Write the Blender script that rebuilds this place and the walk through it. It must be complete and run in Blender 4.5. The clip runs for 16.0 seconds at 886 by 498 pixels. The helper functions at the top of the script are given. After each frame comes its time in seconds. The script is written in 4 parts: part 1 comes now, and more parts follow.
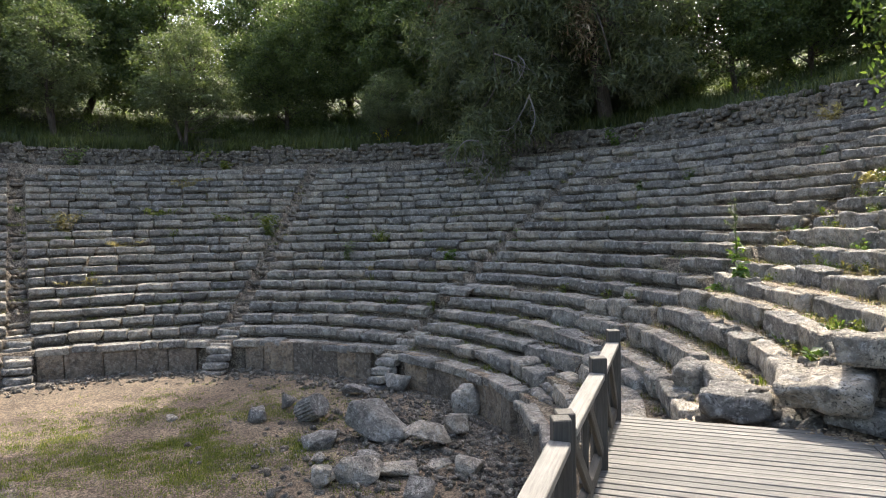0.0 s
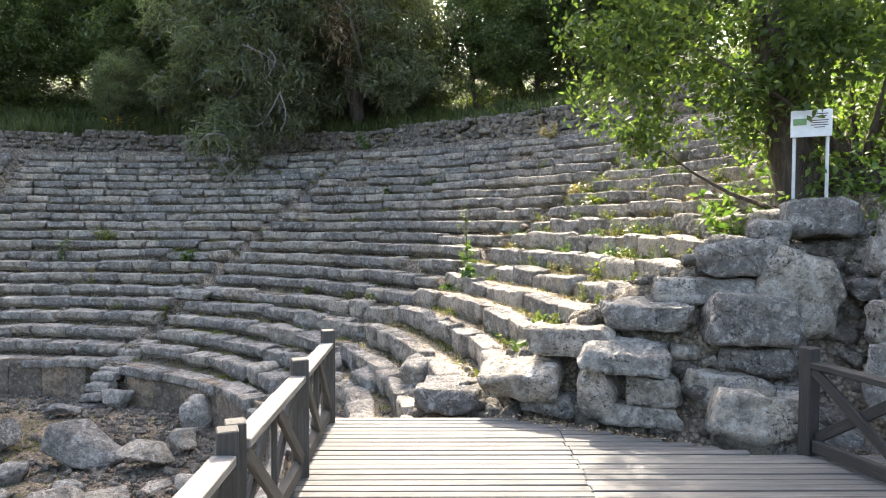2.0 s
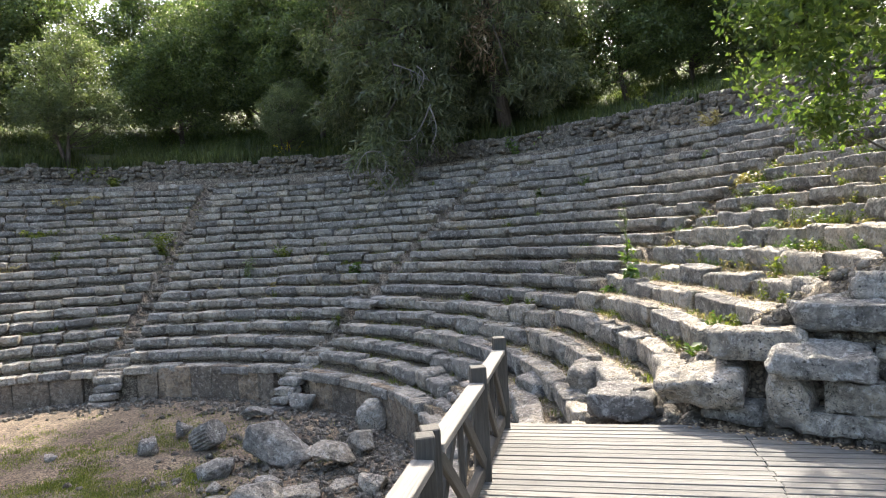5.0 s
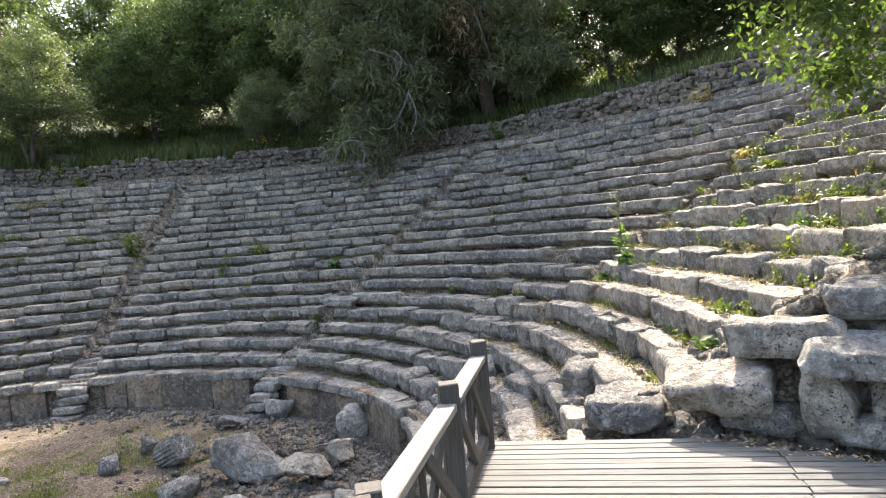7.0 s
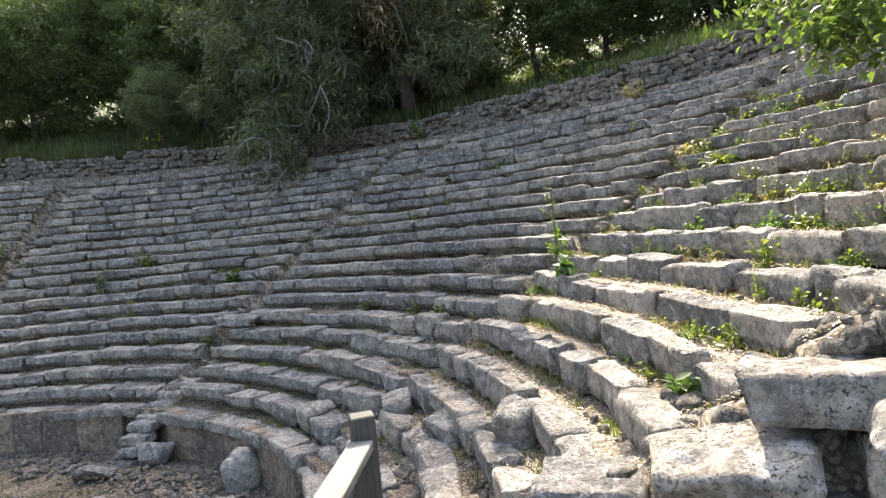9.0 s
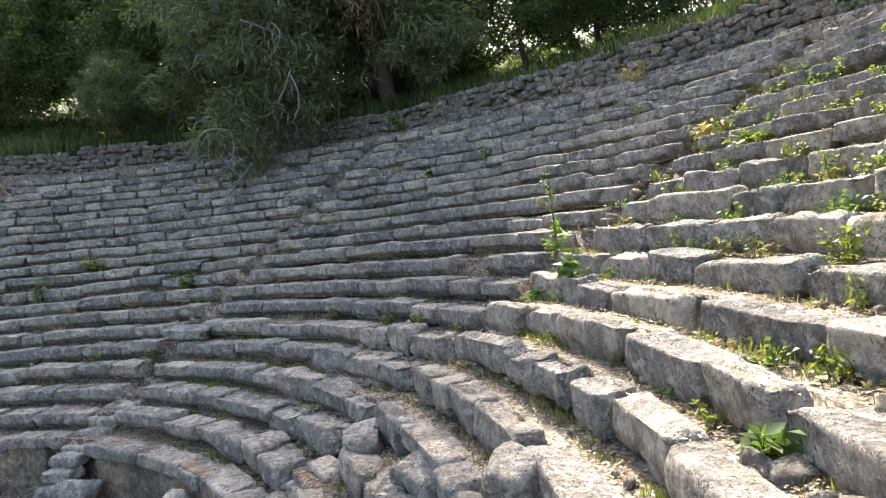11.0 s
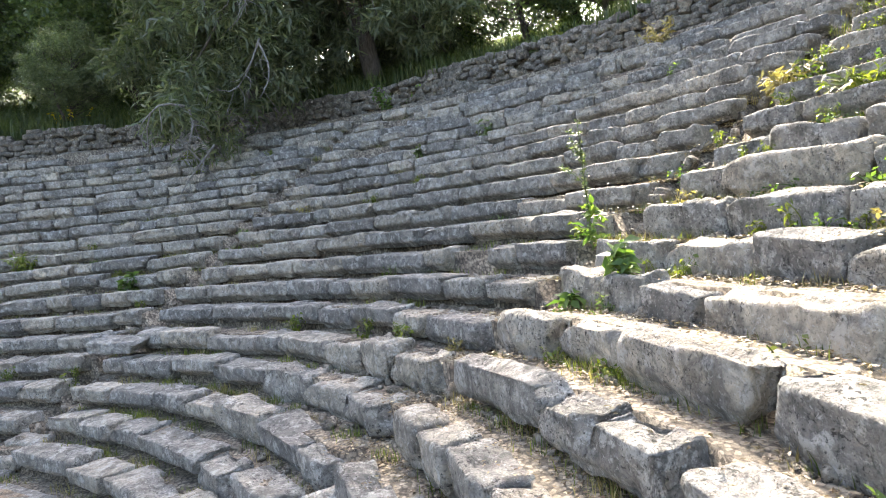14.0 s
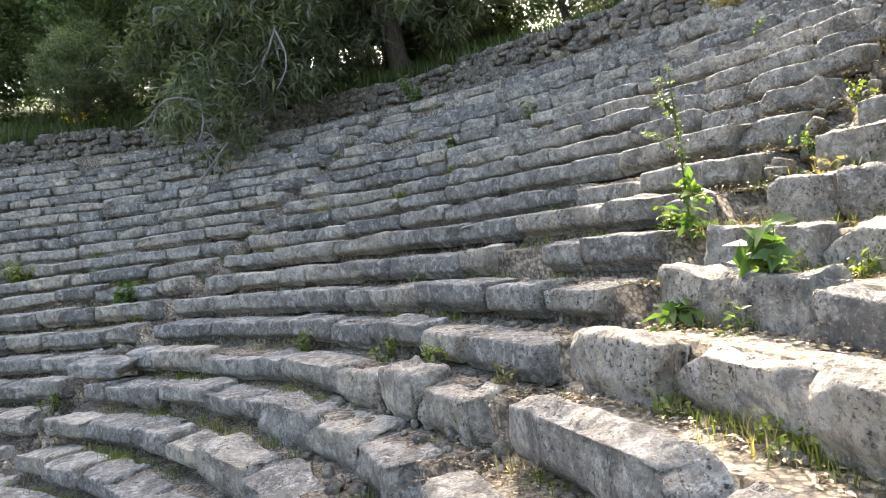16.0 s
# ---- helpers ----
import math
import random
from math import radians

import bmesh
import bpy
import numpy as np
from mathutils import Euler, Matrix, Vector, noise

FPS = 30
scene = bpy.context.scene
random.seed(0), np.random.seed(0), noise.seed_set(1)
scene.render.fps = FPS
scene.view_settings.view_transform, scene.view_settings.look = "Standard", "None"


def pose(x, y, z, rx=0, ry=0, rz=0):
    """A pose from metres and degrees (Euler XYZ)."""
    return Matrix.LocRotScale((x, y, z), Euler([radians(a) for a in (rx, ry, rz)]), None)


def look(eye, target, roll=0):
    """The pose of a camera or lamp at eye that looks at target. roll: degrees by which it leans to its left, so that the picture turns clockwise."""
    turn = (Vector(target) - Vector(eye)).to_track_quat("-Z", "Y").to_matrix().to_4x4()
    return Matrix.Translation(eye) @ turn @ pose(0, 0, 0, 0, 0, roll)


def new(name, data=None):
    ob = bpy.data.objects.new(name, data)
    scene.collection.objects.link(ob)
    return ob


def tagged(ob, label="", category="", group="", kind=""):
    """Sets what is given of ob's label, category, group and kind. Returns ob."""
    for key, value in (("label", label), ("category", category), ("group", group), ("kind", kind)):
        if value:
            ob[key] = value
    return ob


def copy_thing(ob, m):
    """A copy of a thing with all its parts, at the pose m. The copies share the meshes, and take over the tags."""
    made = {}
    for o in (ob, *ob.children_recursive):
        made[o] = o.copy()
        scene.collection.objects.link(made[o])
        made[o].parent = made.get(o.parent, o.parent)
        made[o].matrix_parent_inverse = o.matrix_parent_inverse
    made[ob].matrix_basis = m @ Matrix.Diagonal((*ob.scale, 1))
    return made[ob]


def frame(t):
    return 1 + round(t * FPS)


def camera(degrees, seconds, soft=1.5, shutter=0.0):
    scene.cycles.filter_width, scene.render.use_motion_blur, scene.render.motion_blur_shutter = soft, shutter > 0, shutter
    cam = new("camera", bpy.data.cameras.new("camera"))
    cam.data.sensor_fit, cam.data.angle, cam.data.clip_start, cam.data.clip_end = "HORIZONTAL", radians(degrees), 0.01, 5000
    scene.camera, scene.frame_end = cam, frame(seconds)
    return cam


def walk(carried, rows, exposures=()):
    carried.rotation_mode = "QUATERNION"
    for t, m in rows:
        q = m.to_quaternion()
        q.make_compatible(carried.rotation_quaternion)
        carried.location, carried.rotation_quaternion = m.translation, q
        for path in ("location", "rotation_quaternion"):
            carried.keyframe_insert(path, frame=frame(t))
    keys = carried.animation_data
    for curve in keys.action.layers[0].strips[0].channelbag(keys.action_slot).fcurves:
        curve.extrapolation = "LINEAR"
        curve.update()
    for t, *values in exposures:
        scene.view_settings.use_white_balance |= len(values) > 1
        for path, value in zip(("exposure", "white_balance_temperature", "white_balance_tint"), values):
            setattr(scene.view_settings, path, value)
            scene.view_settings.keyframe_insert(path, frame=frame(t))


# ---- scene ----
cam = camera(68.8, 16.0, soft=1.0)
METRES, EYE, TILT, LEAN, TURN = 10.0, 1.84, -2.0, 1.15, 0.0
ROWS = [
    (0.0, 0.0, 0.0, 0.0, 0.0, 0.0, -0.0),
    (0.5, 0.0123, 0.0038, -0.0014, -3.96, 0.21, -0.5),
    (1.0, 0.0264, 0.0094, -0.0031, -7.9, 0.26, -0.34),
    (1.5, 0.0384, 0.0161, -0.0051, -14.31, 0.22, -0.34),
    (2.0, 0.0467, 0.0194, -0.0052, -20.87, 0.37, -0.5),
    (2.5, 0.0509, 0.0183, -0.0046, -23.89, 0.41, -0.81),
    (3.0, 0.0478, 0.018, -0.0054, -23.79, 0.54, -0.83),
    (3.5, 0.0395, 0.014, -0.0043, -19.38, 0.63, -0.31),
    (4.0, 0.0348, 0.0121, -0.003, -14.13, 0.72, 0.69),
    (4.5, 0.0306, 0.0113, -0.0004, -8.08, 0.97, 1.75),
    (7.0, 0.0637, 0.1111, -0.0039, -8.44, 0.12, 4.17),
    (7.5, 0.0814, 0.1551, -0.0035, -12.09, 0.04, 4.38),
    (8.0, 0.0954, 0.203, -0.0024, -14.37, 0.08, 4.55),
    (10.5, 0.1677, 0.4285, -0.0087, -15.46, 0.51, 5.01),
    (11.0, 0.1811, 0.4693, -0.0115, -16.18, 0.53, 5.16),
    (11.5, 0.1895, 0.5103, -0.0114, -16.39, 0.49, 4.86),
    (12.0, 0.192, 0.5487, -0.0113, -16.71, 0.34, 5.16),
    (12.5, 0.2076, 0.5848, -0.0147, -17.02, 0.22, 5.41),
    (13.0, 0.2213, 0.6251, -0.0121, -17.08, 0.13, 5.27),
    (13.5, 0.2329, 0.6694, -0.018, -17.37, 0.12, 5.23),
    (14.0, 0.2496, 0.7095, -0.02, -16.88, 0.26, 5.44),
    (14.5, 0.2604, 0.7523, -0.0207, -16.5, 0.44, 6.16),
    (15.0, 0.2705, 0.7916, -0.0229, -16.1, 0.72, 6.04),
    (15.5, 0.2839, 0.8292, -0.0241, -14.75, 0.88, 6.03),
    (16.0, 0.2919, 0.8786, -0.0282, -13.91, 1.3, 6.16),
]
walk(cam, [(t, pose(0, 0, EYE, TILT, LEAN, TURN) @ pose(METRES * x, METRES * y, METRES * z, 90 + pitch, roll, yaw)) for t, x, y, z, yaw, pitch, roll in ROWS], [(0.0, 1.85, 6650, 10), (1.0, 2.1, 6650, 10), (2.5, 2.65, 6800, 11), (4.5, 2.2, 6650, 10), (7.5, 2.4, 6700, 11), (10.5, 2.4, 6700, 11), (12.5, 2.75, 6600, 10), (15.0, 2.95, 6700, 10), (16.0, 2.9, 6850, 10)])

# ---- plan: an ancient theatre, rows of seats on circles round one centre ----
CX, CY = -7.126, 10.446          # centre of the orchestra
R0, TREAD = 8.555, 0.5538        # radius of the podium, depth of a row
Z0, RISE = -1.389, 0.3013        # height of the podium's coping, rise of a row
ROWS_UP = 21
FLOOR = -2.28                    # orchestra floor
STAIRS = [-69.5, -32.6, 3.2, 41.0, 79.3]   # bearings of the stairs, degrees from +y towards +x
SEAT_END = 109.0
DECK_O = Vector((1.62, 6.15, 0.0))         # far left corner of the deck
DU = Vector((0.346, 0.938, 0.0))           # along the left rail, ahead
DV = Vector((0.938, -0.346, 0.0))          # along the planks, to the right
RND = random.Random(7)


def polar(r, deg, z=0.0):
    a = radians(deg)
    return Vector((CX + r * math.sin(a), CY + r * math.cos(a), z))


def bearing(x, y):
    return math.degrees(math.atan2(x - CX, y - CY)), math.hypot(x - CX, y - CY)


def smooth(a, b, x):
    t = min(1.0, max(0.0, (x - a) / (b - a)))
    return t * t * (3 - 2 * t)


def nz(x, y, z=0.0, s=1.0):
    return noise.noise(Vector((x * s, y * s, z * s)))


# ---- world, sun, exposure ----
SUN_AZ, SUN_EL = 21.5, 46.0
world = bpy.data.worlds.new("sky")
scene.world = world
world.use_nodes = True
wn = world.node_tree.nodes
sky = wn.new("ShaderNodeTexSky")
sky.sky_type = "NISHITA"
sky.sun_disc = False
sky.dust_density, sky.ozone_density = 5.0, 0.6
sky.sun_elevation, sky.sun_rotation = radians(SUN_EL), radians(SUN_AZ)
wn["Background"].inputs["Strength"].default_value = 0.145
world.node_tree.links.new(sky.outputs[0], wn["Background"].inputs["Color"])
sun = new("sun", bpy.data.lights.new("sun", "SUN"))
sun.data.energy, sun.data.angle, sun.data.color = 2.75, radians(0.55), (1.0, 0.93, 0.82)
away = Vector((math.sin(radians(SUN_AZ)) * math.cos(radians(SUN_EL)), math.cos(radians(SUN_AZ)) * math.cos(radians(SUN_EL)), math.sin(radians(SUN_EL))))
sun.matrix_world = look(away * 60, (0, 0, 0))


# ---- materials ----
def nodes_of(name):
    m = bpy.data.materials.new(name)
    m.use_nodes = True
    return m, m.node_tree.nodes, m.node_tree.links, m.node_tree.nodes["Principled BSDF"]


def ramp(n, l, fac, stops):
    r = n.new("ShaderNodeValToRGB")
    while len(r.color_ramp.elements) < len(stops):
        r.color_ramp.elements.new(0.5)
    for e, (p, c) in zip(r.color_ramp.elements, stops):
        e.position, e.color = p, (*c, 1) if len(c) == 3 else (c[0], c[0], c[0], 1)
    l.new(fac, r.inputs[0])
    return r.outputs[0]


def noise_tex(n, l, co, scale, detail=6, rough=0.6, dist=0.0):
    t = n.new("ShaderNodeTexNoise")
    t.inputs["Scale"].default_value, t.inputs["Detail"].default_value = scale, detail
    t.inputs["Roughness"].default_value, t.inputs["Distortion"].default_value = rough, dist
    l.new(co, t.inputs["Vector"])
    return t.outputs["Fac"]


def mixed(n, l, fac, a, b, how="MIX"):
    m = n.new("ShaderNodeMix")
    m.data_type, m.blend_type = "RGBA", how
    for sock, v in ((m.inputs[0], fac), (m.inputs[6], a), (m.inputs[7], b)):
        if isinstance(v, (int, float)):
            sock.default_value = v
        elif isinstance(v, tuple):
            sock.default_value = (*v, 1)
        else:
            l.new(v, sock)
    return m.outputs[2]


def bumped(n, l, height, strength, dist, before=None):
    b = n.new("ShaderNodeBump")
    b.inputs["Strength"].default_value, b.inputs["Distance"].default_value = strength, dist
    l.new(height, b.inputs["Height"])
    if before is not None:
        l.new(before, b.inputs["Normal"])
    return b.outputs[0]


def product(n, l, a, b):
    k = n.new("ShaderNodeMath")
    k.operation = "MULTIPLY"
    l.new(a, k.inputs[0])
    l.new(b, k.inputs[1])
    return k.outputs[0]


def stone_material(name, dark, light, lichen, warm):
    """Weathered limestone: mottled grey, crisp pale lichen, dark pits and crusts, tone changing from block to block."""
    m, n, l, p = nodes_of(name)
    co = n.new("ShaderNodeNewGeometry").outputs["Position"]
    info = n.new("ShaderNodeObjectInfo").outputs["Random"]
    big = noise_tex(n, l, co, 2.4, 4, 0.55, 0.4)
    base = ramp(n, l, big, [(0.3, dark), (0.5, tuple((a + b) / 2 for a, b in zip(dark, light))), (0.68, light)])
    tone = ramp(n, l, info, [(0.0, (0.6, 0.6, 0.61)), (0.4, (0.92, 0.91, 0.89)), (1.0, tuple(1.22 * c for c in warm))])
    base = mixed(n, l, 1.0, base, tone, "MULTIPLY")
    patina = noise_tex(n, l, co, 13, 5, 0.62, 0.5)
    base = mixed(n, l, 1.0, base, ramp(n, l, patina, [(0.34, (0.62, 0.63, 0.64)), (0.52, (1.0, 1.0, 1.0)), (0.66, (1.3, 1.28, 1.24))]), "MULTIPLY")
    pale = noise_tex(n, l, co, 8, 5, 0.65, 0.3)
    base = mixed(n, l, ramp(n, l, pale, [(0.54, (0,)), (0.6, (0.6,))]), base, lichen)
    stain = noise_tex(n, l, co, 3.4, 5, 0.65, 0.8)
    base = mixed(n, l, ramp(n, l, stain, [(0.52, (0,)), (0.61, (0.62,))]), base, tuple(c * 0.46 for c in dark))
    where = ramp(n, l, noise_tex(n, l, co, 2.7, 3, 0.5), [(0.4, (0.05,)), (0.58, (1,))])
    holes = ramp(n, l, noise_tex(n, l, co, 36, 4, 0.6, 0.3), [(0.575, (0,)), (0.64, (0.9,))])
    holes = product(n, l, holes, where)
    base = mixed(n, l, holes, base, tuple(c * 0.2 for c in dark))
    crust = ramp(n, l, noise_tex(n, l, co, 27, 6, 0.7, 0.6), [(0.56, (0,)), (0.64, (0.5,))])
    base = mixed(n, l, crust, base, tuple(min(0.8, c * 1.15) for c in lichen))
    speck = ramp(n, l, noise_tex(n, l, co, 55, 2, 0.5), [(0.6, (0,)), (0.66, (0.45,))])
    base = mixed(n, l, speck, base, tuple(c * 0.4 for c in dark))
    crack = n.new("ShaderNodeTexVoronoi")
    crack.feature = "DISTANCE_TO_EDGE"
    crack.inputs["Scale"].default_value = 2.1
    nv = n.new("ShaderNodeTexNoise")
    nv.inputs["Scale"].default_value, nv.inputs["Detail"].default_value = 4, 5
    l.new(co, nv.inputs["Vector"])
    wob = n.new("ShaderNodeMix")
    wob.data_type = "VECTOR"
    wob.inputs[0].default_value = 0.25
    l.new(co, wob.inputs[4])
    l.new(nv.outputs["Color"], wob.inputs[5])
    l.new(wob.outputs[1], crack.inputs["Vector"])
    line = ramp(n, l, crack.outputs["Distance"], [(0.0, (0.6,)), (0.012, (0,))])
    base = mixed(n, l, product(n, l, line, where), base, tuple(c * 0.2 for c in dark))
    l.new(base, p.inputs["Base Color"])
    p.inputs["Roughness"].default_value = 0.92
    inv = n.new("ShaderNodeMath")
    inv.operation = "SUBTRACT"
    l.new(pale, inv.inputs[0])
    l.new(holes, inv.inputs[1])
    b1 = bumped(n, l, noise_tex(n, l, co, 5, 8, 0.66), 1.0, 0.13)
    b2 = bumped(n, l, inv.outputs[0], 1.0, 0.05, b1)
    l.new(bumped(n, l, noise_tex(n, l, co, 42, 5, 0.7), 0.9, 0.016, b2), p.inputs["Normal"])
    return m


def earth_material(name, c1, c2, c3, scale, bump=0.03):
    m, n, l, p = nodes_of(name)
    co = n.new("ShaderNodeNewGeometry").outputs["Position"]
    a = noise_tex(n, l, co, scale, 8, 0.65, 0.3)
    base = ramp(n, l, a, [(0.3, c1), (0.5, c2), (0.7, c3)])
    cells = n.new("ShaderNodeTexVoronoi")
    cells.inputs["Scale"].default_value = 28
    l.new(co, cells.inputs["Vector"])
    grey = n.new("ShaderNodeRGBToBW")
    l.new(cells.outputs["Color"], grey.inputs[0])
    base = mixed(n, l, 0.85, base, ramp(n, l, grey.outputs[0], [(0.2, (0.45, 0.43, 0.4)), (0.8, (1.55, 1.52, 1.45))]), "MULTIPLY")
    base = mixed(n, l, ramp(n, l, cells.outputs["Distance"], [(0.5, (0,)), (0.75, (0.7,))]), base, tuple(c * 0.3 for c in c1))
    g = noise_tex(n, l, co, 45, 5, 0.8)
    base = mixed(n, l, 0.7, base, ramp(n, l, g, [(0.3, (0.45, 0.45, 0.45)), (0.7, (1.45, 1.42, 1.38))]), "MULTIPLY")
    l.new(base, p.inputs["Base Color"])
    p.inputs["Roughness"].default_value = 0.95
    l.new(bumped(n, l, g, 0.7, bump, bumped(n, l, noise_tex(n, l, co, 9, 6), 0.6, 0.06)), p.inputs["Normal"])
    return m


def leaf_material(name, dark, light, clear=0.4, rough=0.5):
    m, n, l, p = nodes_of(name)
    geo = n.new("ShaderNodeNewGeometry")
    col = ramp(n, l, geo.outputs["Random Per Island"], [(0.0, dark), (0.6, tuple((a + b) / 2 for a, b in zip(dark, light))), (1.0, light)])
    patch = noise_tex(n, l, geo.outputs["Position"], 0.9, 3)
    col = mixed(n, l, 0.8, col, ramp(n, l, patch, [(0.3, (0.6, 0.62, 0.6)), (0.7, (1.3, 1.25, 1.1))]), "MULTIPLY")
    l.new(col, p.inputs["Base Color"])
    p.inputs["Roughness"].default_value = rough
    tr = n.new("ShaderNodeBsdfTranslucent")
    l.new(mixed(n, l, 1.0, col, (1.4, 1.6, 0.75), "MULTIPLY"), tr.inputs["Color"])
    mx = n.new("ShaderNodeMixShader")
    mx.inputs[0].default_value = clear
    l.new(p.outputs[0], mx.inputs[1])
    l.new(tr.outputs[0], mx.inputs[2])
    l.new(mx.outputs[0], n["Material Output"].inputs["Surface"])
    return m


def bark_material(name, c1, c2):
    m, n, l, p = nodes_of(name)
    tc = n.new("ShaderNodeTexCoord").outputs["Object"]
    mp = n.new("ShaderNodeMapping")
    mp.inputs["Scale"].default_value = (1, 1, 0.22)
    l.new(tc, mp.inputs["Vector"])
    a = noise_tex(n, l, mp.outputs[0], 16, 8, 0.7, 0.6)
    l.new(ramp(n, l, a, [(0.35, c1), (0.65, c2)]), p.inputs["Base Color"])
    p.inputs["Roughness"].default_value = 0.95
    l.new(bumped(n, l, a, 1.0, 0.06), p.inputs["Normal"])
    return m


def wood_material(name, c1, c2):
    """Silvered, weathered softwood with grain along the local x axis."""
    m, n, l, p = nodes_of(name)
    tc = n.new("ShaderNodeTexCoord").outputs["Object"]
    info = n.new("ShaderNodeObjectInfo").outputs["Random"]
    mp = n.new("ShaderNodeMapping")
    mp.inputs["Scale"].default_value = (0.5, 9, 9)
    l.new(tc, mp.inputs["Vector"])
    off = n.new("ShaderNodeCombineXYZ")
    k = n.new("ShaderNodeMath")
    k.operation = "MULTIPLY"
    k.inputs[1].default_value = 37
    l.new(info, k.inputs[0])
    l.new(k.outputs[0], off.inputs[0])
    l.new(off.outputs[0], mp.inputs["Location"])
    g = noise_tex(n, l, mp.outputs[0], 7, 8, 0.7, 0.5)
    st = noise_tex(n, l, tc, 2.3, 6, 0.6)
    base = ramp(n, l, g, [(0.3, c1), (0.7, c2)])
    base = mixed(n, l, 1.0, base, ramp(n, l, st, [(0.3, (0.7, 0.7, 0.68)), (0.65, (1.08, 1.08, 1.08))]), "MULTIPLY")
    base = mixed(n, l, 1.0, base, ramp(n, l, info, [(0, (0.78, 0.78, 0.77)), (1, (1.12, 1.1, 1.06))]), "MULTIPLY")
    l.new(base, p.inputs["Base Color"])
    p.inputs["Roughness"].default_value = 0.8
    l.new(bumped(n, l, g, 0.6, 0.006), p.inputs["Normal"])
    return m


def plain_material(name, c, rough=0.6, metal=0.0):
    m, n, l, p = nodes_of(name)
    co = n.new("ShaderNodeNewGeometry").outputs["Position"]
    a = noise_tex(n, l, co, 9, 6)
    l.new(ramp(n, l, a, [(0.3, tuple(x * 0.85 for x in c)), (0.7, tuple(min(1, x * 1.08) for x in c))]), p.inputs["Base Color"])
    p.inputs["Roughness"].default_value, p.inputs["Metallic"].default_value = rough, metal
    return m


STONE = stone_material("weathered_limestone", (0.225, 0.21, 0.187), (0.41, 0.385, 0.345), (0.56, 0.533, 0.485), (1.14, 1.06, 0.94))
SLAB = stone_material("podium_slab_stone", (0.19, 0.15, 0.115), (0.35, 0.285, 0.22), (0.42, 0.36, 0.29), (1.15, 1.05, 0.92))
RUBBLE = stone_material("rubble_stone", (0.15, 0.13, 0.105), (0.31, 0.275, 0.225), (0.42, 0.385, 0.325), (1.15, 1.05, 0.93))
SOIL = earth_material("gravel_soil", (0.09, 0.07, 0.052), (0.21, 0.175, 0.135), (0.36, 0.32, 0.255), 4.0)
PALE_LITTER = earth_material("dry_litter_and_pale_gravel", (0.16, 0.13, 0.1), (0.31, 0.265, 0.205), (0.45, 0.395, 0.32), 3.0)
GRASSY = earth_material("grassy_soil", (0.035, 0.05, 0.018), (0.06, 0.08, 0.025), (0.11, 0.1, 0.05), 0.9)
FLOOR_SOIL = earth_material("trodden_earth", (0.1, 0.076, 0.053), (0.18, 0.14, 0.1), (0.28, 0.225, 0.16), 0.9)
PINE_LEAF = leaf_material("pine_needles", (0.07, 0.085, 0.055), (0.19, 0.205, 0.125), 0.45)
OAK_LEAF = leaf_material("evergreen_oak_leaf", (0.065, 0.095, 0.045), (0.19, 0.23, 0.1), 0.45, 0.38)
OLIVE_LEAF = leaf_material("olive_leaf", (0.08, 0.1, 0.055), (0.18, 0.21, 0.12), 0.4)
TREE_LEAF = leaf_material("hanging_tree_leaf", (0.05, 0.085, 0.03), (0.15, 0.19, 0.06), 0.55)
BRIGHT_LEAF = leaf_material("young_leaf", (0.06, 0.11, 0.03), (0.16, 0.22, 0.06), 0.45)
GRASS = leaf_material("grass_blade", (0.07, 0.1, 0.02), (0.21, 0.22, 0.05), 0.45)
BANK_GRASS = leaf_material("bank_grass_blade", (0.04, 0.065, 0.02), (0.12, 0.135, 0.05), 0.4)
STRAW = leaf_material("dry_grass", (0.22, 0.17, 0.08), (0.4, 0.33, 0.17), 0.3)
LITTER = leaf_material("dry_leaf", (0.13, 0.08, 0.048), (0.43, 0.34, 0.24), 0.15)
FLOWER = leaf_material("yellow_petal", (0.6, 0.42, 0.02), (0.75, 0.6, 0.04), 0.3)
BARK = bark_material("dark_bark", (0.035, 0.028, 0.022), (0.13, 0.105, 0.085))
PALE_BARK = bark_material("grey_branch_bark", (0.12, 0.11, 0.1), (0.28, 0.26, 0.23))
DECK_WOOD = wood_material("silvered_deck_wood", (0.075, 0.073, 0.068), (0.205, 0.2, 0.188))
# Deck railing: lit top boards and shaded posts and braces put into the colour.
LIT_RAIL_WOOD = wood_material("weathered_lit_rail_wood", (0.11, 0.106, 0.098), (0.25, 0.242, 0.225))
SHADED_RAIL_WOOD = wood_material("shaded_grey_brown_wood", (0.035, 0.032, 0.028), (0.09, 0.084, 0.074))
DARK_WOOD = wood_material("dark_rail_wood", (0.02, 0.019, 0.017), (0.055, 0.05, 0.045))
SIGN_WHITE = plain_material("painted_sign_white", (0.72, 0.73, 0.72), 0.5)
SIGN_GREEN = plain_material("sign_green", (0.16, 0.3, 0.12), 0.5)
SIGN_INK = plain_material("sign_ink", (0.06, 0.06, 0.06), 0.6)
POST_METAL = plain_material("painted_grey_post", (0.6, 0.61, 0.62), 0.4, 0.2)


# ---- helpers for shapes ----
def part(name, mesh_or_bm, material, parent=None, label="", m=None):
    if isinstance(mesh_or_bm, bmesh.types.BMesh):
        me = bpy.data.meshes.new(name)
        mesh_or_bm.to_mesh(me)
        mesh_or_bm.free()
    else:
        me = mesh_or_bm
    if material is not None and not me.materials:
        me.materials.append(material)
    ob = new(name, me)
    ob.parent = parent
    if m is not None:
        ob.matrix_basis = m
    if label:
        ob["label"] = label
    return ob


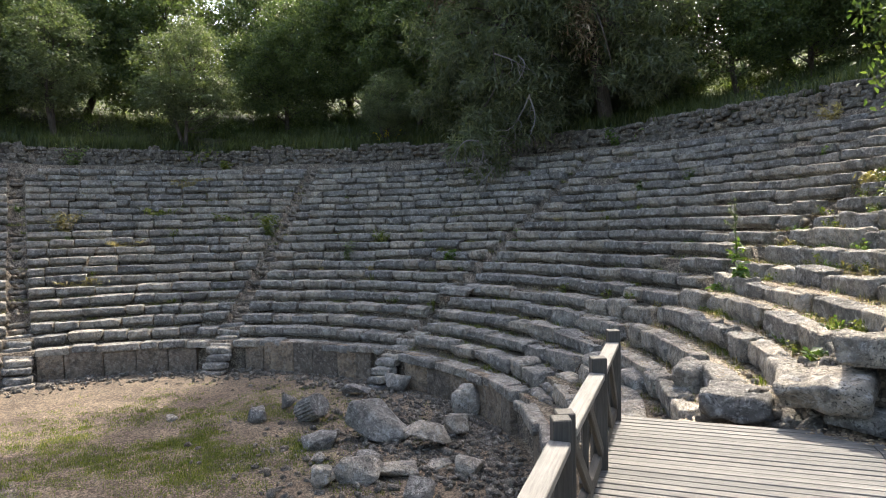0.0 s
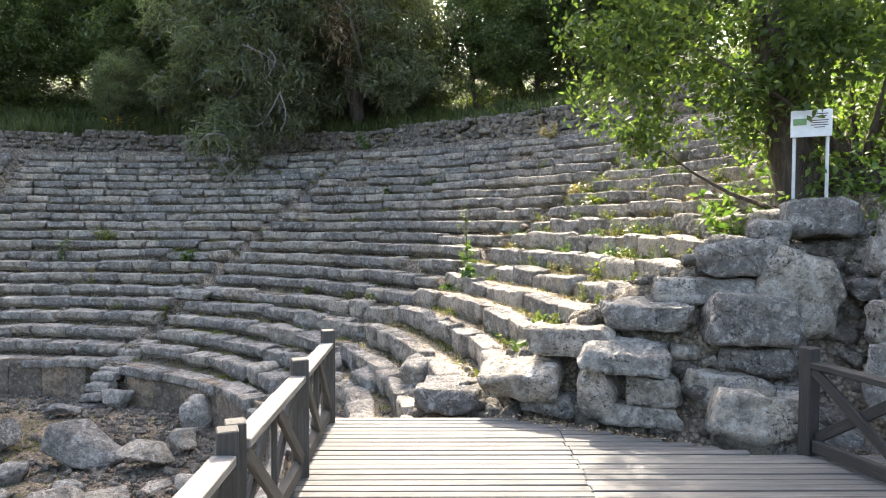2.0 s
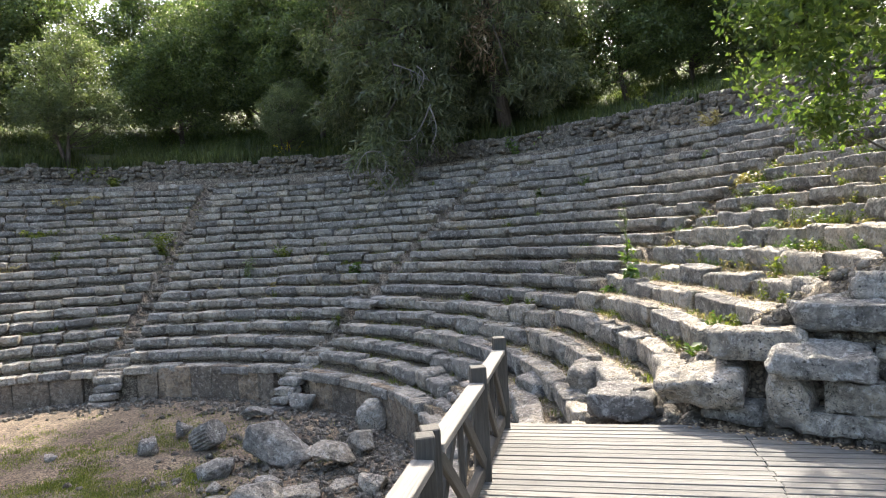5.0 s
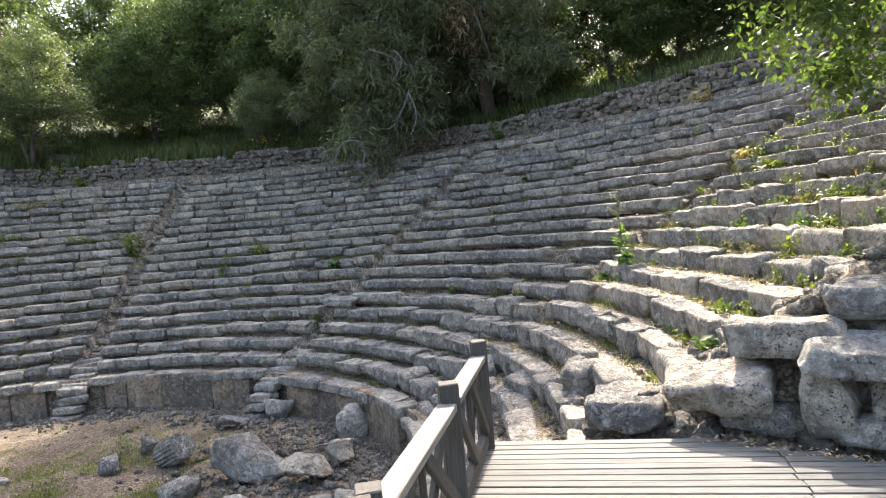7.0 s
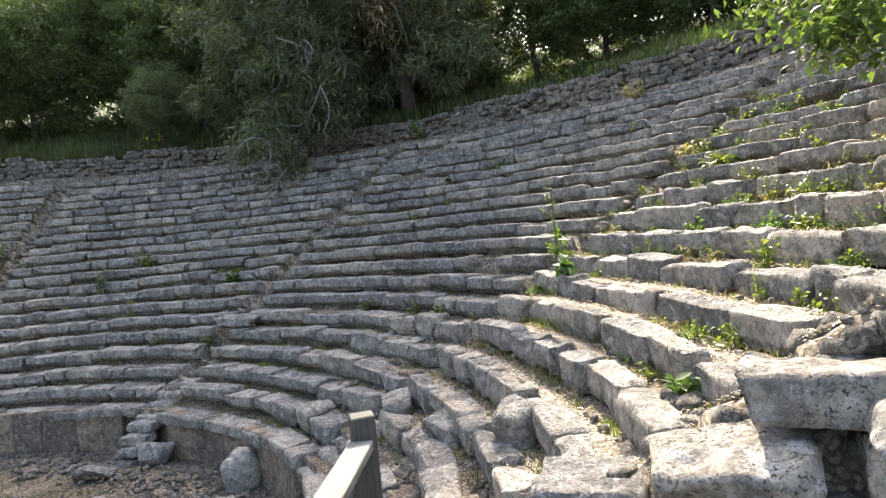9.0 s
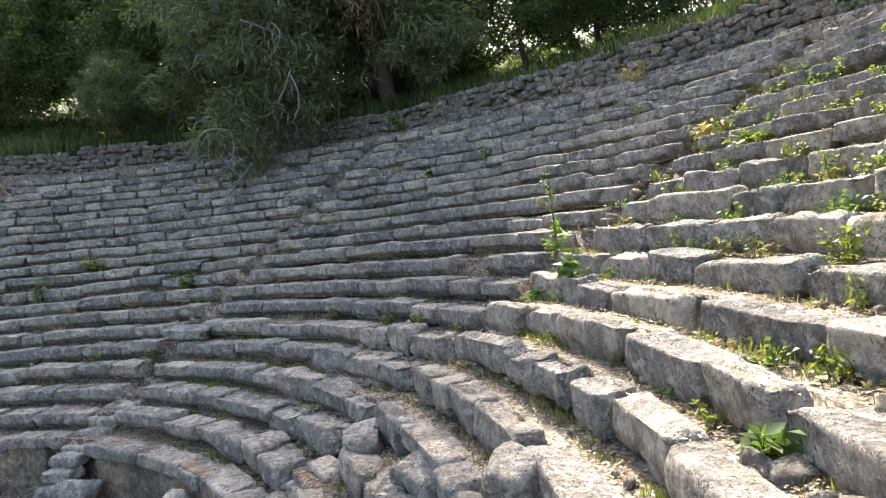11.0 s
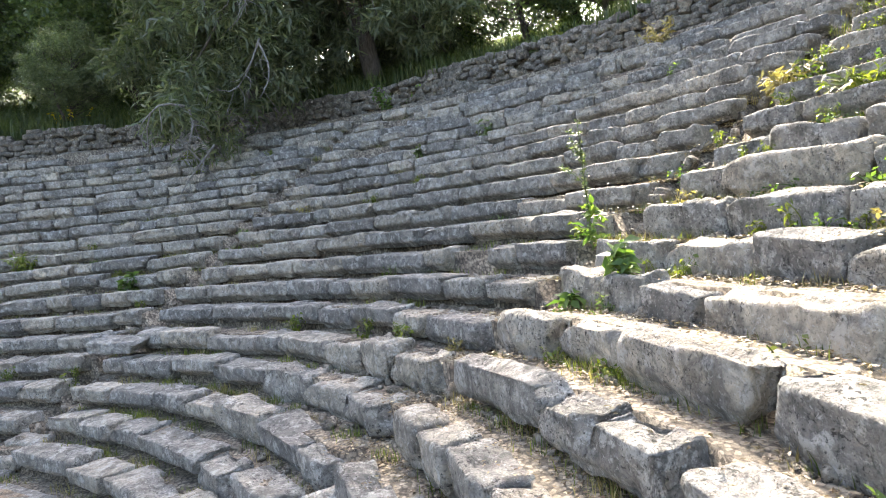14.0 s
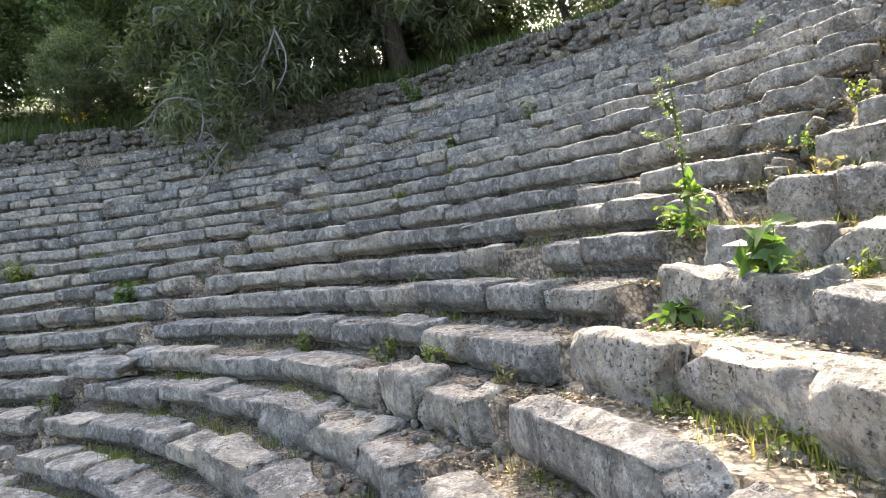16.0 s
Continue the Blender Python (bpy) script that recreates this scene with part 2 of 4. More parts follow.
def group_of(name, label, category, group="", kind="", at=None):
    e = new(name)
    e.empty_display_size = 0.2
    if at is not None:
        e.location = at
    return tagged(e, label, category, group, kind)


def mesh_from(name, verts, faces, material=None, flat=False):
    me = bpy.data.meshes.new(name)
    me.from_pydata([tuple(v) for v in verts], [], [tuple(f) for f in faces])
    if material is not None:
        me.materials.append(material)
    if not flat:
        me.shade_smooth()
    me.update()
    return me


def rock_mesh(name, size, seed, cuts=5, rad=0.05, rough=0.05, chip=0.5, material=None, skew=0.0, under=0.0, facets=0):
    """A worn stone block about size, with rounded edges, chipped corners and an uneven face."""
    r = random.Random(seed)
    bm = bmesh.new()
    bmesh.ops.create_cube(bm, size=2.0)
    bmesh.ops.subdivide_edges(bm, edges=bm.edges[:], cuts=cuts, use_grid_fill=True)
    off = Vector((r.uniform(-90, 90), r.uniform(-90, 90), r.uniform(-90, 90)))
    half = Vector(size) / 2
    tilt = [r.uniform(-skew, skew) for _ in range(6)]
    small = min(size)
    rad = min(rad, small * 0.48)
    inner = 1 - 2 / (cuts + 1)
    under *= r.uniform(0.7, 1.3)
    planes = []
    for i in range(facets):
        d = Vector((r.choice((-1, 1)) * r.uniform(0.3, 1), -r.uniform(-0.3, 1), r.choice((-1, 1)) * r.uniform(0.2, 1))).normalized()
        reach = abs(d.x) * half.x + abs(d.y) * half.y + abs(d.z) * half.z
        planes.append((d, reach - small * r.uniform(0.06, 0.34)))
    for v in bm.verts:
        q = v.co.copy()
        p, core = Vector(), Vector()
        for i in range(3):
            edge = half[i] - rad
            p[i] = (q[i] / inner * edge if inner else 0.0) if abs(q[i]) <= inner + 1e-4 else math.copysign(half[i], q[i])
            core[i] = max(-edge, min(edge, p[i]))
        out = p - core
        if out.length > 1e-6:
            out.normalize()
            p = core + out * rad
        w = Vector((p.x / half.x, p.y / half.y, p.z / half.z))
        p = Vector((p.x * (1 + tilt[0] * w.z + tilt[1] * w.y), p.y * (1 + tilt[2] * w.x + tilt[3] * w.z), p.z * (1 + tilt[4] * w.x + tilt[5] * w.y)))
        if p.y < 0:
            p.y += under * (1 - smooth(-0.8, -0.25, w.z))
        for d, far in planes:
            over = p.dot(d) - far
            if over > 0:
                p -= d * over
        d = noise.fractal(p * (0.5 / small) + off, 0.8, 2.2, 5)
        c = noise.noise(p * (0.9 / small) + off * 2)
        d2 = noise.noise(p * (2.6 / small) + off * 3)
        bite = max(0.0, c - 0.2) * chip * small
        v.co = p + out * ((d * 1.5 + d2 * 0.5) * rough * small - bite)
    for f in bm.faces:
        f.smooth = True
    me = bpy.data.meshes.new(name)
    bm.to_mesh(me)
    bm.free()
    if material is not None:
        me.materials.append(material)
    return me


def box_mesh(name, size, bevel, material, jitter=0.0, seed=0):
    r = random.Random(seed)
    bm = bmesh.new()
    bmesh.ops.create_cube(bm, size=1.0)
    for v in bm.verts:
        v.co = Vector((v.co.x * size[0], v.co.y * size[1], v.co.z * size[2])) + Vector([r.uniform(-jitter, jitter) for _ in range(3)])
    if bevel:
        bmesh.ops.bevel(bm, geom=bm.edges[:], offset=bevel, segments=1, affect="EDGES")
    me = bpy.data.meshes.new(name)
    bm.to_mesh(me)
    bm.free()
    me.materials.append(material)
    return me


def beam(name, a, b, w, h, material, parent, label="", bevel=0.006):
    """A squared timber from a to b, w across and h high."""
    a, b = Vector(a), Vector(b)
    d = b - a
    me = box_mesh(name, (d.length, w, h), bevel, material, 0.002, int(d.length * 1000))
    q = d.to_track_quat("X", "Z").to_matrix().to_4x4()
    return part(name, me, None, parent, label, Matrix.Translation((a + b) / 2) @ q)


# ---- ground ----
# Foot of the block wall beside the deck, from the seats to behind the camera.
WALL_LINE = [Vector((2.3, 6.6)), Vector((3.1, 5.75)), Vector((3.75, 5.0)), Vector((4.5, 4.35)), Vector((5.35, 3.85)), Vector((5.75, 1.5)), Vector((6.0, -12.0))]


def wall_side(x, y):
    """Signed distance from the wall's foot: positive behind it, uphill."""
    best, side = 1e9, 1.0
    p = Vector((x, y))
    for a, b in zip(WALL_LINE, WALL_LINE[1:]):
        ab = b - a
        t = max(0.0, min(1.0, (p - a).dot(ab) / ab.length_squared))
        d = (p - a - ab * t).length
        if d < best:
            best = d
            side = 1.0 if ab.x * (p.y - a.y) - ab.y * (p.x - a.x) > 0 else -1.0
    return best * side


def on_deck(x, y, margin=0.0):
    q = Vector((x, y, 0)) - DECK_O
    return q.dot(DU) < margin and -margin < q.dot(DV) < 4.6


def row_z(k):
    return Z0 + RISE * k


def wedge_lift(k, deg):
    """How far the rows beyond the last stair have risen above the rest, out of the level."""
    if deg < 79.3 or not 3 <= k <= 7:
        return 0.0
    top = {3: 0.05, 4: 0.1, 5: 0.14, 6: 0.135, 7: 0.06}[k]
    return top * smooth(79, 82.5, deg) * (1 - 0.5 * smooth(94, 98, deg))


def ground_z(x, y):
    b, r = bearing(x, y)
    kf = (r - R0 - 0.22) / TREAD
    rough = 0.035 * nz(x, y, 3, 1.7) + 0.02 * nz(x, y, 9, 6.0)
    if kf >= ROWS_UP:
        up = r - R0 - ROWS_UP * TREAD
        z = row_z(ROWS_UP) - 0.06 + smooth(0.75, 1.0, up) * 0.8 + 0.30 * max(0, min(up - 1, 40)) + 0.12 * nz(x, y, 5, 0.4)
    elif kf >= 0:
        z = row_z(math.floor(kf)) - 0.045 + wedge_lift(math.floor(kf), b)
        if kf > 1.5 and any(abs(b - s) * radians(1) * r < 0.24 for s in STAIRS):
            z -= 0.32
    else:
        z = FLOOR
    if -100 < b < SEAT_END:
        return z + rough
    # past the end of the seats
    w = wall_side(x, y)
    if b >= SEAT_END or b < -100:
        low = -0.32 if x > 1.2 and y < 6.4 else FLOOR + 0.1
        if kf >= 0 and kf < 5 and b >= SEAT_END and b < 121:
            low = max(low, min(row_z(math.floor(kf)) - 0.05, -0.25))
        if on_deck(x, y, -0.15):
            low = max(low, -0.3)
        if w > 0 and b > 0:
            hill = max(-0.25, min(1.55, (w - 0.33) / 0.62)) + 0.2 * max(0, min(w - 1.4, 14)) + 0.06 * nz(x, y, 5, 0.8)
            if b < SEAT_END + 4 and kf > 0:
                t = smooth(SEAT_END, SEAT_END + 4, b)
                return (min(z, 6) * (1 - t) + hill * t) + rough
            return hill + rough
        return low + rough
    return z + rough


radii = [0.02, 1.5, 3.0, 4.5, 5.6, 6.4, 7.0, 7.6, 8.1, 8.5, R0 + 0.1, R0 + 0.218]
for k in range(ROWS_UP + 1):
    rk = R0 + k * TREAD + 0.22
    radii += [rk + 0.001, rk + 0.015, rk + 0.16, rk + 0.32, rk + 0.545]
base_r = R0 + (ROWS_UP + 1) * TREAD + 0.3
radii += [base_r + d for d in (0.1, 0.35, 0.6, 0.9, 1.3, 1.8, 2.4, 3.2, 4.2, 5.5, 7, 9, 11.5, 14.5, 18, 23, 30, 40, 60, 100, 200, 420)]
BEAR = 480
gv, gf, gm = [], [], []
for r in radii:
    for j in range(BEAR):
        p = polar(r, 360 * j / BEAR - 180)
        gv.append((p.x, p.y, ground_z(p.x, p.y)))
for i in range(len(radii) - 1):
    for j in range(BEAR):
        a, b2 = i * BEAR + j, i * BEAR + (j + 1) % BEAR
        gf.append((a, a + BEAR, b2 + BEAR, b2))
        r, dg = radii[i], 360 * (j + 0.5) / BEAR - 180
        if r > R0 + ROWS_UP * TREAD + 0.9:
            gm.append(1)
        elif r < R0 and abs(dg) < 140:
            gm.append(2)
        elif 78.5 < dg < 112 and R0 + 2 * TREAD < r < R0 + 18 * TREAD:
            gm.append(3)
        else:
            gm.append(0)
me = mesh_from("ground", gv, gf, SOIL)
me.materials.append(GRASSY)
me.materials.append(FLOOR_SOIL)
me.materials.append(PALE_LITTER)
me.polygons.foreach_set("material_index", gm)
ground = tagged(new("ground", me), "trodden earth orchestra floor, gravel terraces and grassy hillside", "ground", kind="structure")


# ---- wooden deck and rails ----
DECK_LEN, DECK_W = 11.5, 4.35
deck = group_of("deck", "silvered wooden plank walkway leading to the stone seats", "walkway", kind="structure")
PITCH = 0.1
plank_meshes = [box_mesh("plank", (1.0, PITCH - 0.013, 0.034), 0.004, DECK_WOOD, 0.0015, s) for s in range(5)]
row = 0
s = 0.0
turn_v = math.degrees(math.atan2(DV.y, DV.x))


def deck_reach(s):
    """How far the planks go to the right, s metres back from the front edge."""
    if s < 0.3:
        return 1.45 + s * 1.9
    return min(4.3, 2.03 + (s - 0.3) * 1.85) if s < 0.95 else 4.3


while s < DECK_LEN:
    w = deck_reach(s) + (0.3 if s < 1.0 else 0.1) + RND.uniform(-0.04, 0.04)
    cut = 2.05 + RND.uniform(-0.02, 0.02)
    spans = [(0.0, w)] if w < 2.3 else [(0.0, cut - 0.003), (cut + 0.003, w)]
    for a, b2 in spans:
        o = DECK_O - DU * (s + PITCH / 2) + DV * ((a + b2) / 2)
        ob = part("plank", plank_meshes[RND.randrange(5)], None, deck)
        ob.matrix_basis = pose(o.x, o.y, -0.017 + RND.uniform(-0.003, 0.003), RND.uniform(-0.4, 0.4), 0, turn_v + RND.uniform(-0.25, 0.25)) @ Matrix.Diagonal((b2 - a, 1, 1, 1))
    s += PITCH
for off in (0.12, 1.05, 2.0, 2.9, 3.8):
    a0 = DECK_O + DV * off - DU * (0.05 if off < 1.4 else (0.5 + max(0, off - 2.0) / 1.55 + 0.15))
    b0 = DECK_O + DV * off - DU * DECK_LEN
    beam("joist", a0 + Vector((0, 0, -0.11)), b0 + Vector((0, 0, -0.11)), 0.09, 0.14, DARK_WOOD, deck)
for off in (0.12, 2.0):
    for d in (0.3, 3.2, 6.2, 9.2):
        o = DECK_O + DV * off - DU * d
        if off > 1 and d < 1:
            continue
        g = ground_z(o.x, o.y)
        beam("support_post", (o.x, o.y, g - 0.2), (o.x, o.y, -0.18), 0.12, 0.12, DARK_WOOD, deck)


def rail_run(name, tops, label, double, height=0.83, wood=LIT_RAIL_WOOD, side=SHADED_RAIL_WOOD):
    """A rail with squared posts, a flat top board, a foot board and crossed braces in each bay."""
    run = group_of(name, label, "railing", at=(tops[0][0], tops[0][1], 0))
    inv = Matrix.Translation((-tops[0][0], -tops[0][1], 0))
    pts = [Vector((x, y, 0)) for x, y in tops]
    made = []
    for i, p in enumerate(pts):
        d = (pts[min(i + 1, len(pts) - 1)] - pts[max(i - 1, 0)]).normalized()
        twin = (-0.06, 0.06) if i in double else (0.0,)
        for t in twin:
            q = p + d * t
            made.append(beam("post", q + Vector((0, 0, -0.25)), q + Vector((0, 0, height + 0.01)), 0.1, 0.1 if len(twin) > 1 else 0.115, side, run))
    for i, (a, b2) in enumerate(zip(pts, pts[1:])):
        d = (b2 - a).normalized()
        ga, gb = a + d * (0.115 if i in double else 0.06), b2 - d * (0.115 if i + 1 in double else 0.06)
        up = lambda z: Vector((0, 0, z))
        # By default the board takes the paler lit tone, all else the shaded tone.
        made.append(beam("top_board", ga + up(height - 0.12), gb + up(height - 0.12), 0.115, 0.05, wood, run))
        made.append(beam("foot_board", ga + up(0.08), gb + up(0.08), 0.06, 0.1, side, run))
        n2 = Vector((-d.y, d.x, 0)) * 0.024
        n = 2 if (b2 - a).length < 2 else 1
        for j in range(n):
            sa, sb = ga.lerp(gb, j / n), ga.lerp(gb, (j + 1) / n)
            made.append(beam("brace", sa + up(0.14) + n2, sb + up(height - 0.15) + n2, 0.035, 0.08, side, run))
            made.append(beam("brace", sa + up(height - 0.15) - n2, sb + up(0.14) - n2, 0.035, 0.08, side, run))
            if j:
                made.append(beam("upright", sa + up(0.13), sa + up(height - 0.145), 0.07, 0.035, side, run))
    for ob in made:
        ob.matrix_basis = inv @ ob.matrix_basis
    return run


lp = [(1.57, 6.02), (1.14, 4.81), (0.61, 3.37)]
for j in range(1, 5):
    lp.append((0.61 - 0.50 * j, 3.37 - 1.42 * j))
rail_run("deck_railing", lp, "weathered grey wooden railing with crossed braces along the deck", (2,))
rail_run("side_railing", [(4.95, 3.88), (4.78, 2.2), (4.3, 0.5), (3.75, -1.2)], "dark wooden railing with crossed braces before the block wall", (), 0.83, DARK_WOOD, DARK_WOOD)

# ---- podium wall ----
podium = group_of("wall_podium", "low curved podium wall of upright grey-brown stone slabs", "podium wall", kind="structure")
slab_meshes = [rock_mesh("slab", (1.0, 0.22, 0.92), 300 + s, 4, 0.025, 0.05, 0.1, SLAB, 0.01) for s in range(6)]
cap_meshes = [rock_mesh("coping_block", (1.0, 0.5, 0.2), 340 + s, 6, 0.035, 0.08, 0.25, STONE, 0.03) for s in range(6)]


def near_stair(b, r, half=0.36):
    return any(abs(b - s) * radians(1) * r < half for s in STAIRS)


b = -98.0
while b < 104:
    w = RND.uniform(0.5, 1.0)
    mid = b + math.degrees(w / 2 / R0)
    if not any(abs(mid - s) * radians(1) * R0 < 0.36 + w / 2 - 0.1 for s in STAIRS):
        p = polar(R0 + 0.17, mid, FLOOR + 0.4 + RND.uniform(-0.02, 0.02))
        part("slab", slab_meshes[RND.randrange(6)], None, podium, m=pose(*p, 0, 0, -mid) @ Matrix.Diagonal((w * 0.995, 1, 1, 1)))
    b += math.degrees(w / R0)

# ---- seats ----
seat_meshes = [rock_mesh("seat_block", (1.0, 0.5, 0.285), 400 + s, 8, 0.022, 0.07, 0.3, STONE, 0.05, 0.125, 3) for s in range(26)]
rough_meshes = [rock_mesh("seat_block", (1.0, 0.5, 0.36), 460 + s, 12, 0.03, 0.09, 0.45, STONE, 0.08, 0.05, 6) for s in range(16)]


def row_end(k):
    return {0: 112, 1: 114, 2: 115, 3: 114, 4: 111, 5: 108.5, 6: 106}.get(k, SEAT_END - 0.5 if k < 11 else 105.5 - 2.5 * (k - 11))


for k in range(ROWS_UP):
    rk = R0 + k * TREAD
    label = "row of worn grey limestone seat blocks on the curved terrace" if k else "worn stone coping blocks on the podium wall"
    rowg = group_of("seating_row", label, "stone seating", "rows of theatre seats", "structure")
    b = -98.0 + RND.uniform(0, 3)
    end = row_end(k)
    half = 0.36 if k < 2 else 0.27
    while b < end:
        w = RND.choice([0.5, 0.62, 0.75, 0.85, 0.95, 1.1, 1.3]) * RND.uniform(0.92, 1.08)
        if b > 79:
            w *= 1.12
        nxt = b + math.degrees(w / rk)
        for s in STAIRS:
            lo, hi = s - math.degrees(half / rk), s + math.degrees(half / rk)
            if b < lo < nxt + math.degrees(0.35 / rk):
                nxt = lo
            elif lo <= b < hi:
                nxt = hi
        w = radians(nxt - b) * rk
        mid = (b + nxt) / 2
        b = nxt
        if near_stair(mid, rk, half - 0.01) or w < 0.16:
            continue
        ruin = (mid > 64 and k < 6) or (mid > 80 and k < 12)
        far_loss = 0.05 + (0.12 if k > 17 else 0.0)
        if RND.random() < (0.0 if ruin else far_loss * 0.2) and k:
            continue
        z = row_z(k) + RND.gauss(0, 0.02 if not ruin else 0.035 if mid < 79 else 0.022) + 0.035 * nz(mid * 0.09, k * 0.8, 2)
        rr = rk + RND.gauss(0, 0.035) + 0.05 * nz(mid * 0.12, k * 3.1, 7)
        z += wedge_lift(k, mid)
        if mid > 79.3 and k > 3:
            rr -= 0.09 if k < 7 and mid < 95 else 0.0
        deep = RND.uniform(0.78, 1.05) if mid < 79 else RND.uniform(0.52, 0.78)
        p = polar(rr + 0.25 * deep, mid)
        if on_deck(p.x, p.y, 0.15) and z > -0.5:
            continue
        if on_deck(p.x, p.y, 0.4) and z > -0.05:
            continue
        if k == 0:
            me, dz, sz = cap_meshes[RND.randrange(6)], -0.1, 1.0
        elif ruin:
            me, dz, sz = rough_meshes[RND.randrange(16)], -0.175, RND.uniform(0.9, 1.1)
        else:
            me, dz, sz = seat_meshes[RND.randrange(26)], -0.142, RND.uniform(0.92, 1.06)
        tilt = 0.7 if not ruin else 2.8 if mid < 79 else 1.8
        m = pose(p.x, p.y, z + dz * sz, RND.gauss(0, tilt), RND.gauss(0, tilt), -mid + RND.gauss(0, tilt)) @ Matrix.Diagonal((w - RND.uniform(0.02, 0.055), deep, sz, 1))
        part("seat_block", me, None, rowg, m=m)

# ---- stairs between the wedges ----
step_meshes = [rock_mesh("step", (0.68, 0.34, 0.2), 520 + s, 4, 0.05, 0.1, 0.5, STONE, 0.06, 0.0, 3) for s in range(8)]
worn_steps = [rock_mesh("step", (0.5, 0.3, 0.16), 540 + s, 4, 0.06, 0.14, 0.6, RUBBLE, 0.12, 0.0, 4) for s in range(8)]
for s in STAIRS:
    st = group_of("stair", "narrow worn stone stair climbing between seat wedges", "stairs", "theatre stairs", "structure")
    for i in range(-4, ROWS_UP * 2):
        k = i / 2
        if i < 0 and s > 79:
            continue
        if i < 0:
            z, r = row_z(0) + 0.21 * (i + 1) - 0.2, R0 + 0.06 + 0.16 * i
        else:
            z, r = row_z(k) - (0.14 if i < 4 else 0.33), R0 + k * TREAD + 0.16
        if RND.random() < 0.3 and i > 4:
            continue
        p = polar(r + 0.1, s + math.degrees(RND.uniform(-0.05, 0.05) / r))
        part("step", (step_meshes if i < 4 else worn_steps)[RND.randrange(8)], None, st, m=pose(p.x, p.y, z - 0.08 + RND.uniform(-0.03, 0.03), RND.gauss(0, 2.5), RND.gauss(0, 2.5), -s + RND.gauss(0, 4)))


# ---- scattering ----
def shape_of(me):
    v = np.empty(len(me.vertices) * 3, np.float32)
    me.vertices.foreach_get("co", v)
    return v.reshape(-1, 3), [tuple(p.vertices) for p in me.polygons]


def scattered(name, shapes, places, material, label, category, smooth_it=True, kind="stuff", parent=None):
    """Many small pieces joined into one mesh. places: (shape index, matrix)."""
    vs, fs, base = [], [], 0
    for i, m in places:
        v, f = shapes[i]
        mm = np.array(m, np.float32)
        vs.append(v @ mm[:3, :3].T + mm[:3, 3])
        fs += [tuple(j + base for j in q) for q in f]
        base += len(v)
    me = bpy.data.meshes.new(name)
    me.from_pydata(np.concatenate(vs), [], fs)
    me.materials.append(material)
    if smooth_it:
        me.shade_smooth()
    ob = new(name, me)
    ob.parent = parent
    return tagged(ob, label, category, kind=kind)


# ---- rubble wall above the seats ----
upper = group_of("wall_upper", "low dry rubble wall of small rough stones above the seats", "rubble wall", kind="structure")
rub = [rock_mesh("rubble_stone", (0.34, 0.3, 0.2), 700 + s, 2, 0.07, 0.14, 0.5, RUBBLE, 0.1) for s in range(14)]
rub_shapes = [shape_of(me) for me in rub]
rest_of = []
r_wall = R0 + ROWS_UP * TREAD + 0.72
for course in range(7):
    b = -98.0 + RND.uniform(0, 1)
    while b < 99:
        w = RND.uniform(0.2, 0.46)
        hgt = 0.9 + 0.22 * nz(b * 0.13, 4, 1) + (0.2 if b > 45 else 0)
        z = row_z(ROWS_UP) - 0.16 + course * 0.165
        if z < row_z(ROWS_UP) - 0.1 + hgt and RND.random() > 0.06:
            sc = w / 0.34
            p = polar(r_wall + RND.uniform(-0.06, 0.06) + 0.03 * course, b + math.degrees(w / 2 / r_wall), z + RND.uniform(-0.03, 0.03))
            m = pose(p.x, p.y, p.z, RND.uniform(-8, 8), RND.uniform(-12, 12), -b + RND.uniform(-14, 14)) @ Matrix.Diagonal((sc, 1.0, RND.uniform(0.75, 1.25), 1))
            i = RND.randrange(14)
            if 52 < b < 92 and course < 6:
                part("rubble_stone", rub[i], None, upper, m=m)
            else:
                rest_of.append((i, m))
        b += math.degrees(w * 0.97 / r_wall)
scattered("rubble_stones", rub_shapes, rest_of, RUBBLE, "small rough stones of the dry rubble wall", "", parent=upper)

# ---- ruined block wall beside the deck ----
block_wall = group_of("wall_blocks", "ruined retaining wall of large weathered limestone blocks beside the deck", "retaining wall", kind="structure")
block_seed = [900]


def wall_block(x, y, z, w, d, h, yaw, lean, nod=0.0):
    block_seed[0] += 1
    me = rock_mesh("wall_stone", (w * 0.97, d, h * 0.96), block_seed[0], 13, 0.05, 0.12, 0.5, STONE, 0.12, 0.0, 7)
    return part("wall_stone", me, None, block_wall, m=pose(x + RND.uniform(-0.05, 0.05), y + RND.uniform(-0.06, 0.06), z, nod + RND.uniform(-4, 4), lean, yaw + RND.uniform(-7, 7)))


wall_block(5.79, 4.67, 1.24, 0.72, 0.53, 0.69, -40, 25)
wall_block(5.14, 4.69, 0.95, 0.81, 0.50, 0.45, -38, 0)
wall_block(4.18, 5.14, 0.6, 0.84, 0.56, 0.2, -39, 2, 5)
wall_block(3.99, 5.22, 0.24, 0.34, 0.45, 0.52, -38, 0)
wall_block(4.36, 5.03, 0.28, 0.48, 0.45, 0.34, -40, 0)
wall_block(4.21, 5.06, 0.08, 0.76, 0.46, 0.21, -39, 0)
wall_block(4.96, 4.76, 0.32, 0.79, 0.47, 0.35, -37, 4)
wall_block(5.30, 4.66, 0.58, 0.72, 0.45, 0.28, -39, 0)
wall_block(4.95, 4.33, 0.21, 0.78, 0.48, 0.42, -39, 2)
wall_block(5.04, 4.46, -0.03, 0.85, 0.51, 0.26, -39, 0)
wall_block(5.33, 5.07, 1.46, 0.78, 0.48, 0.36, -38, -5)
wall_block(5.14, 5.28, 1.15, 1.00, 0.60, 0.28, -42, 0)
wall_block(4.60, 5.38, 0.93, 0.85, 0.51, 0.28, -40, 0)
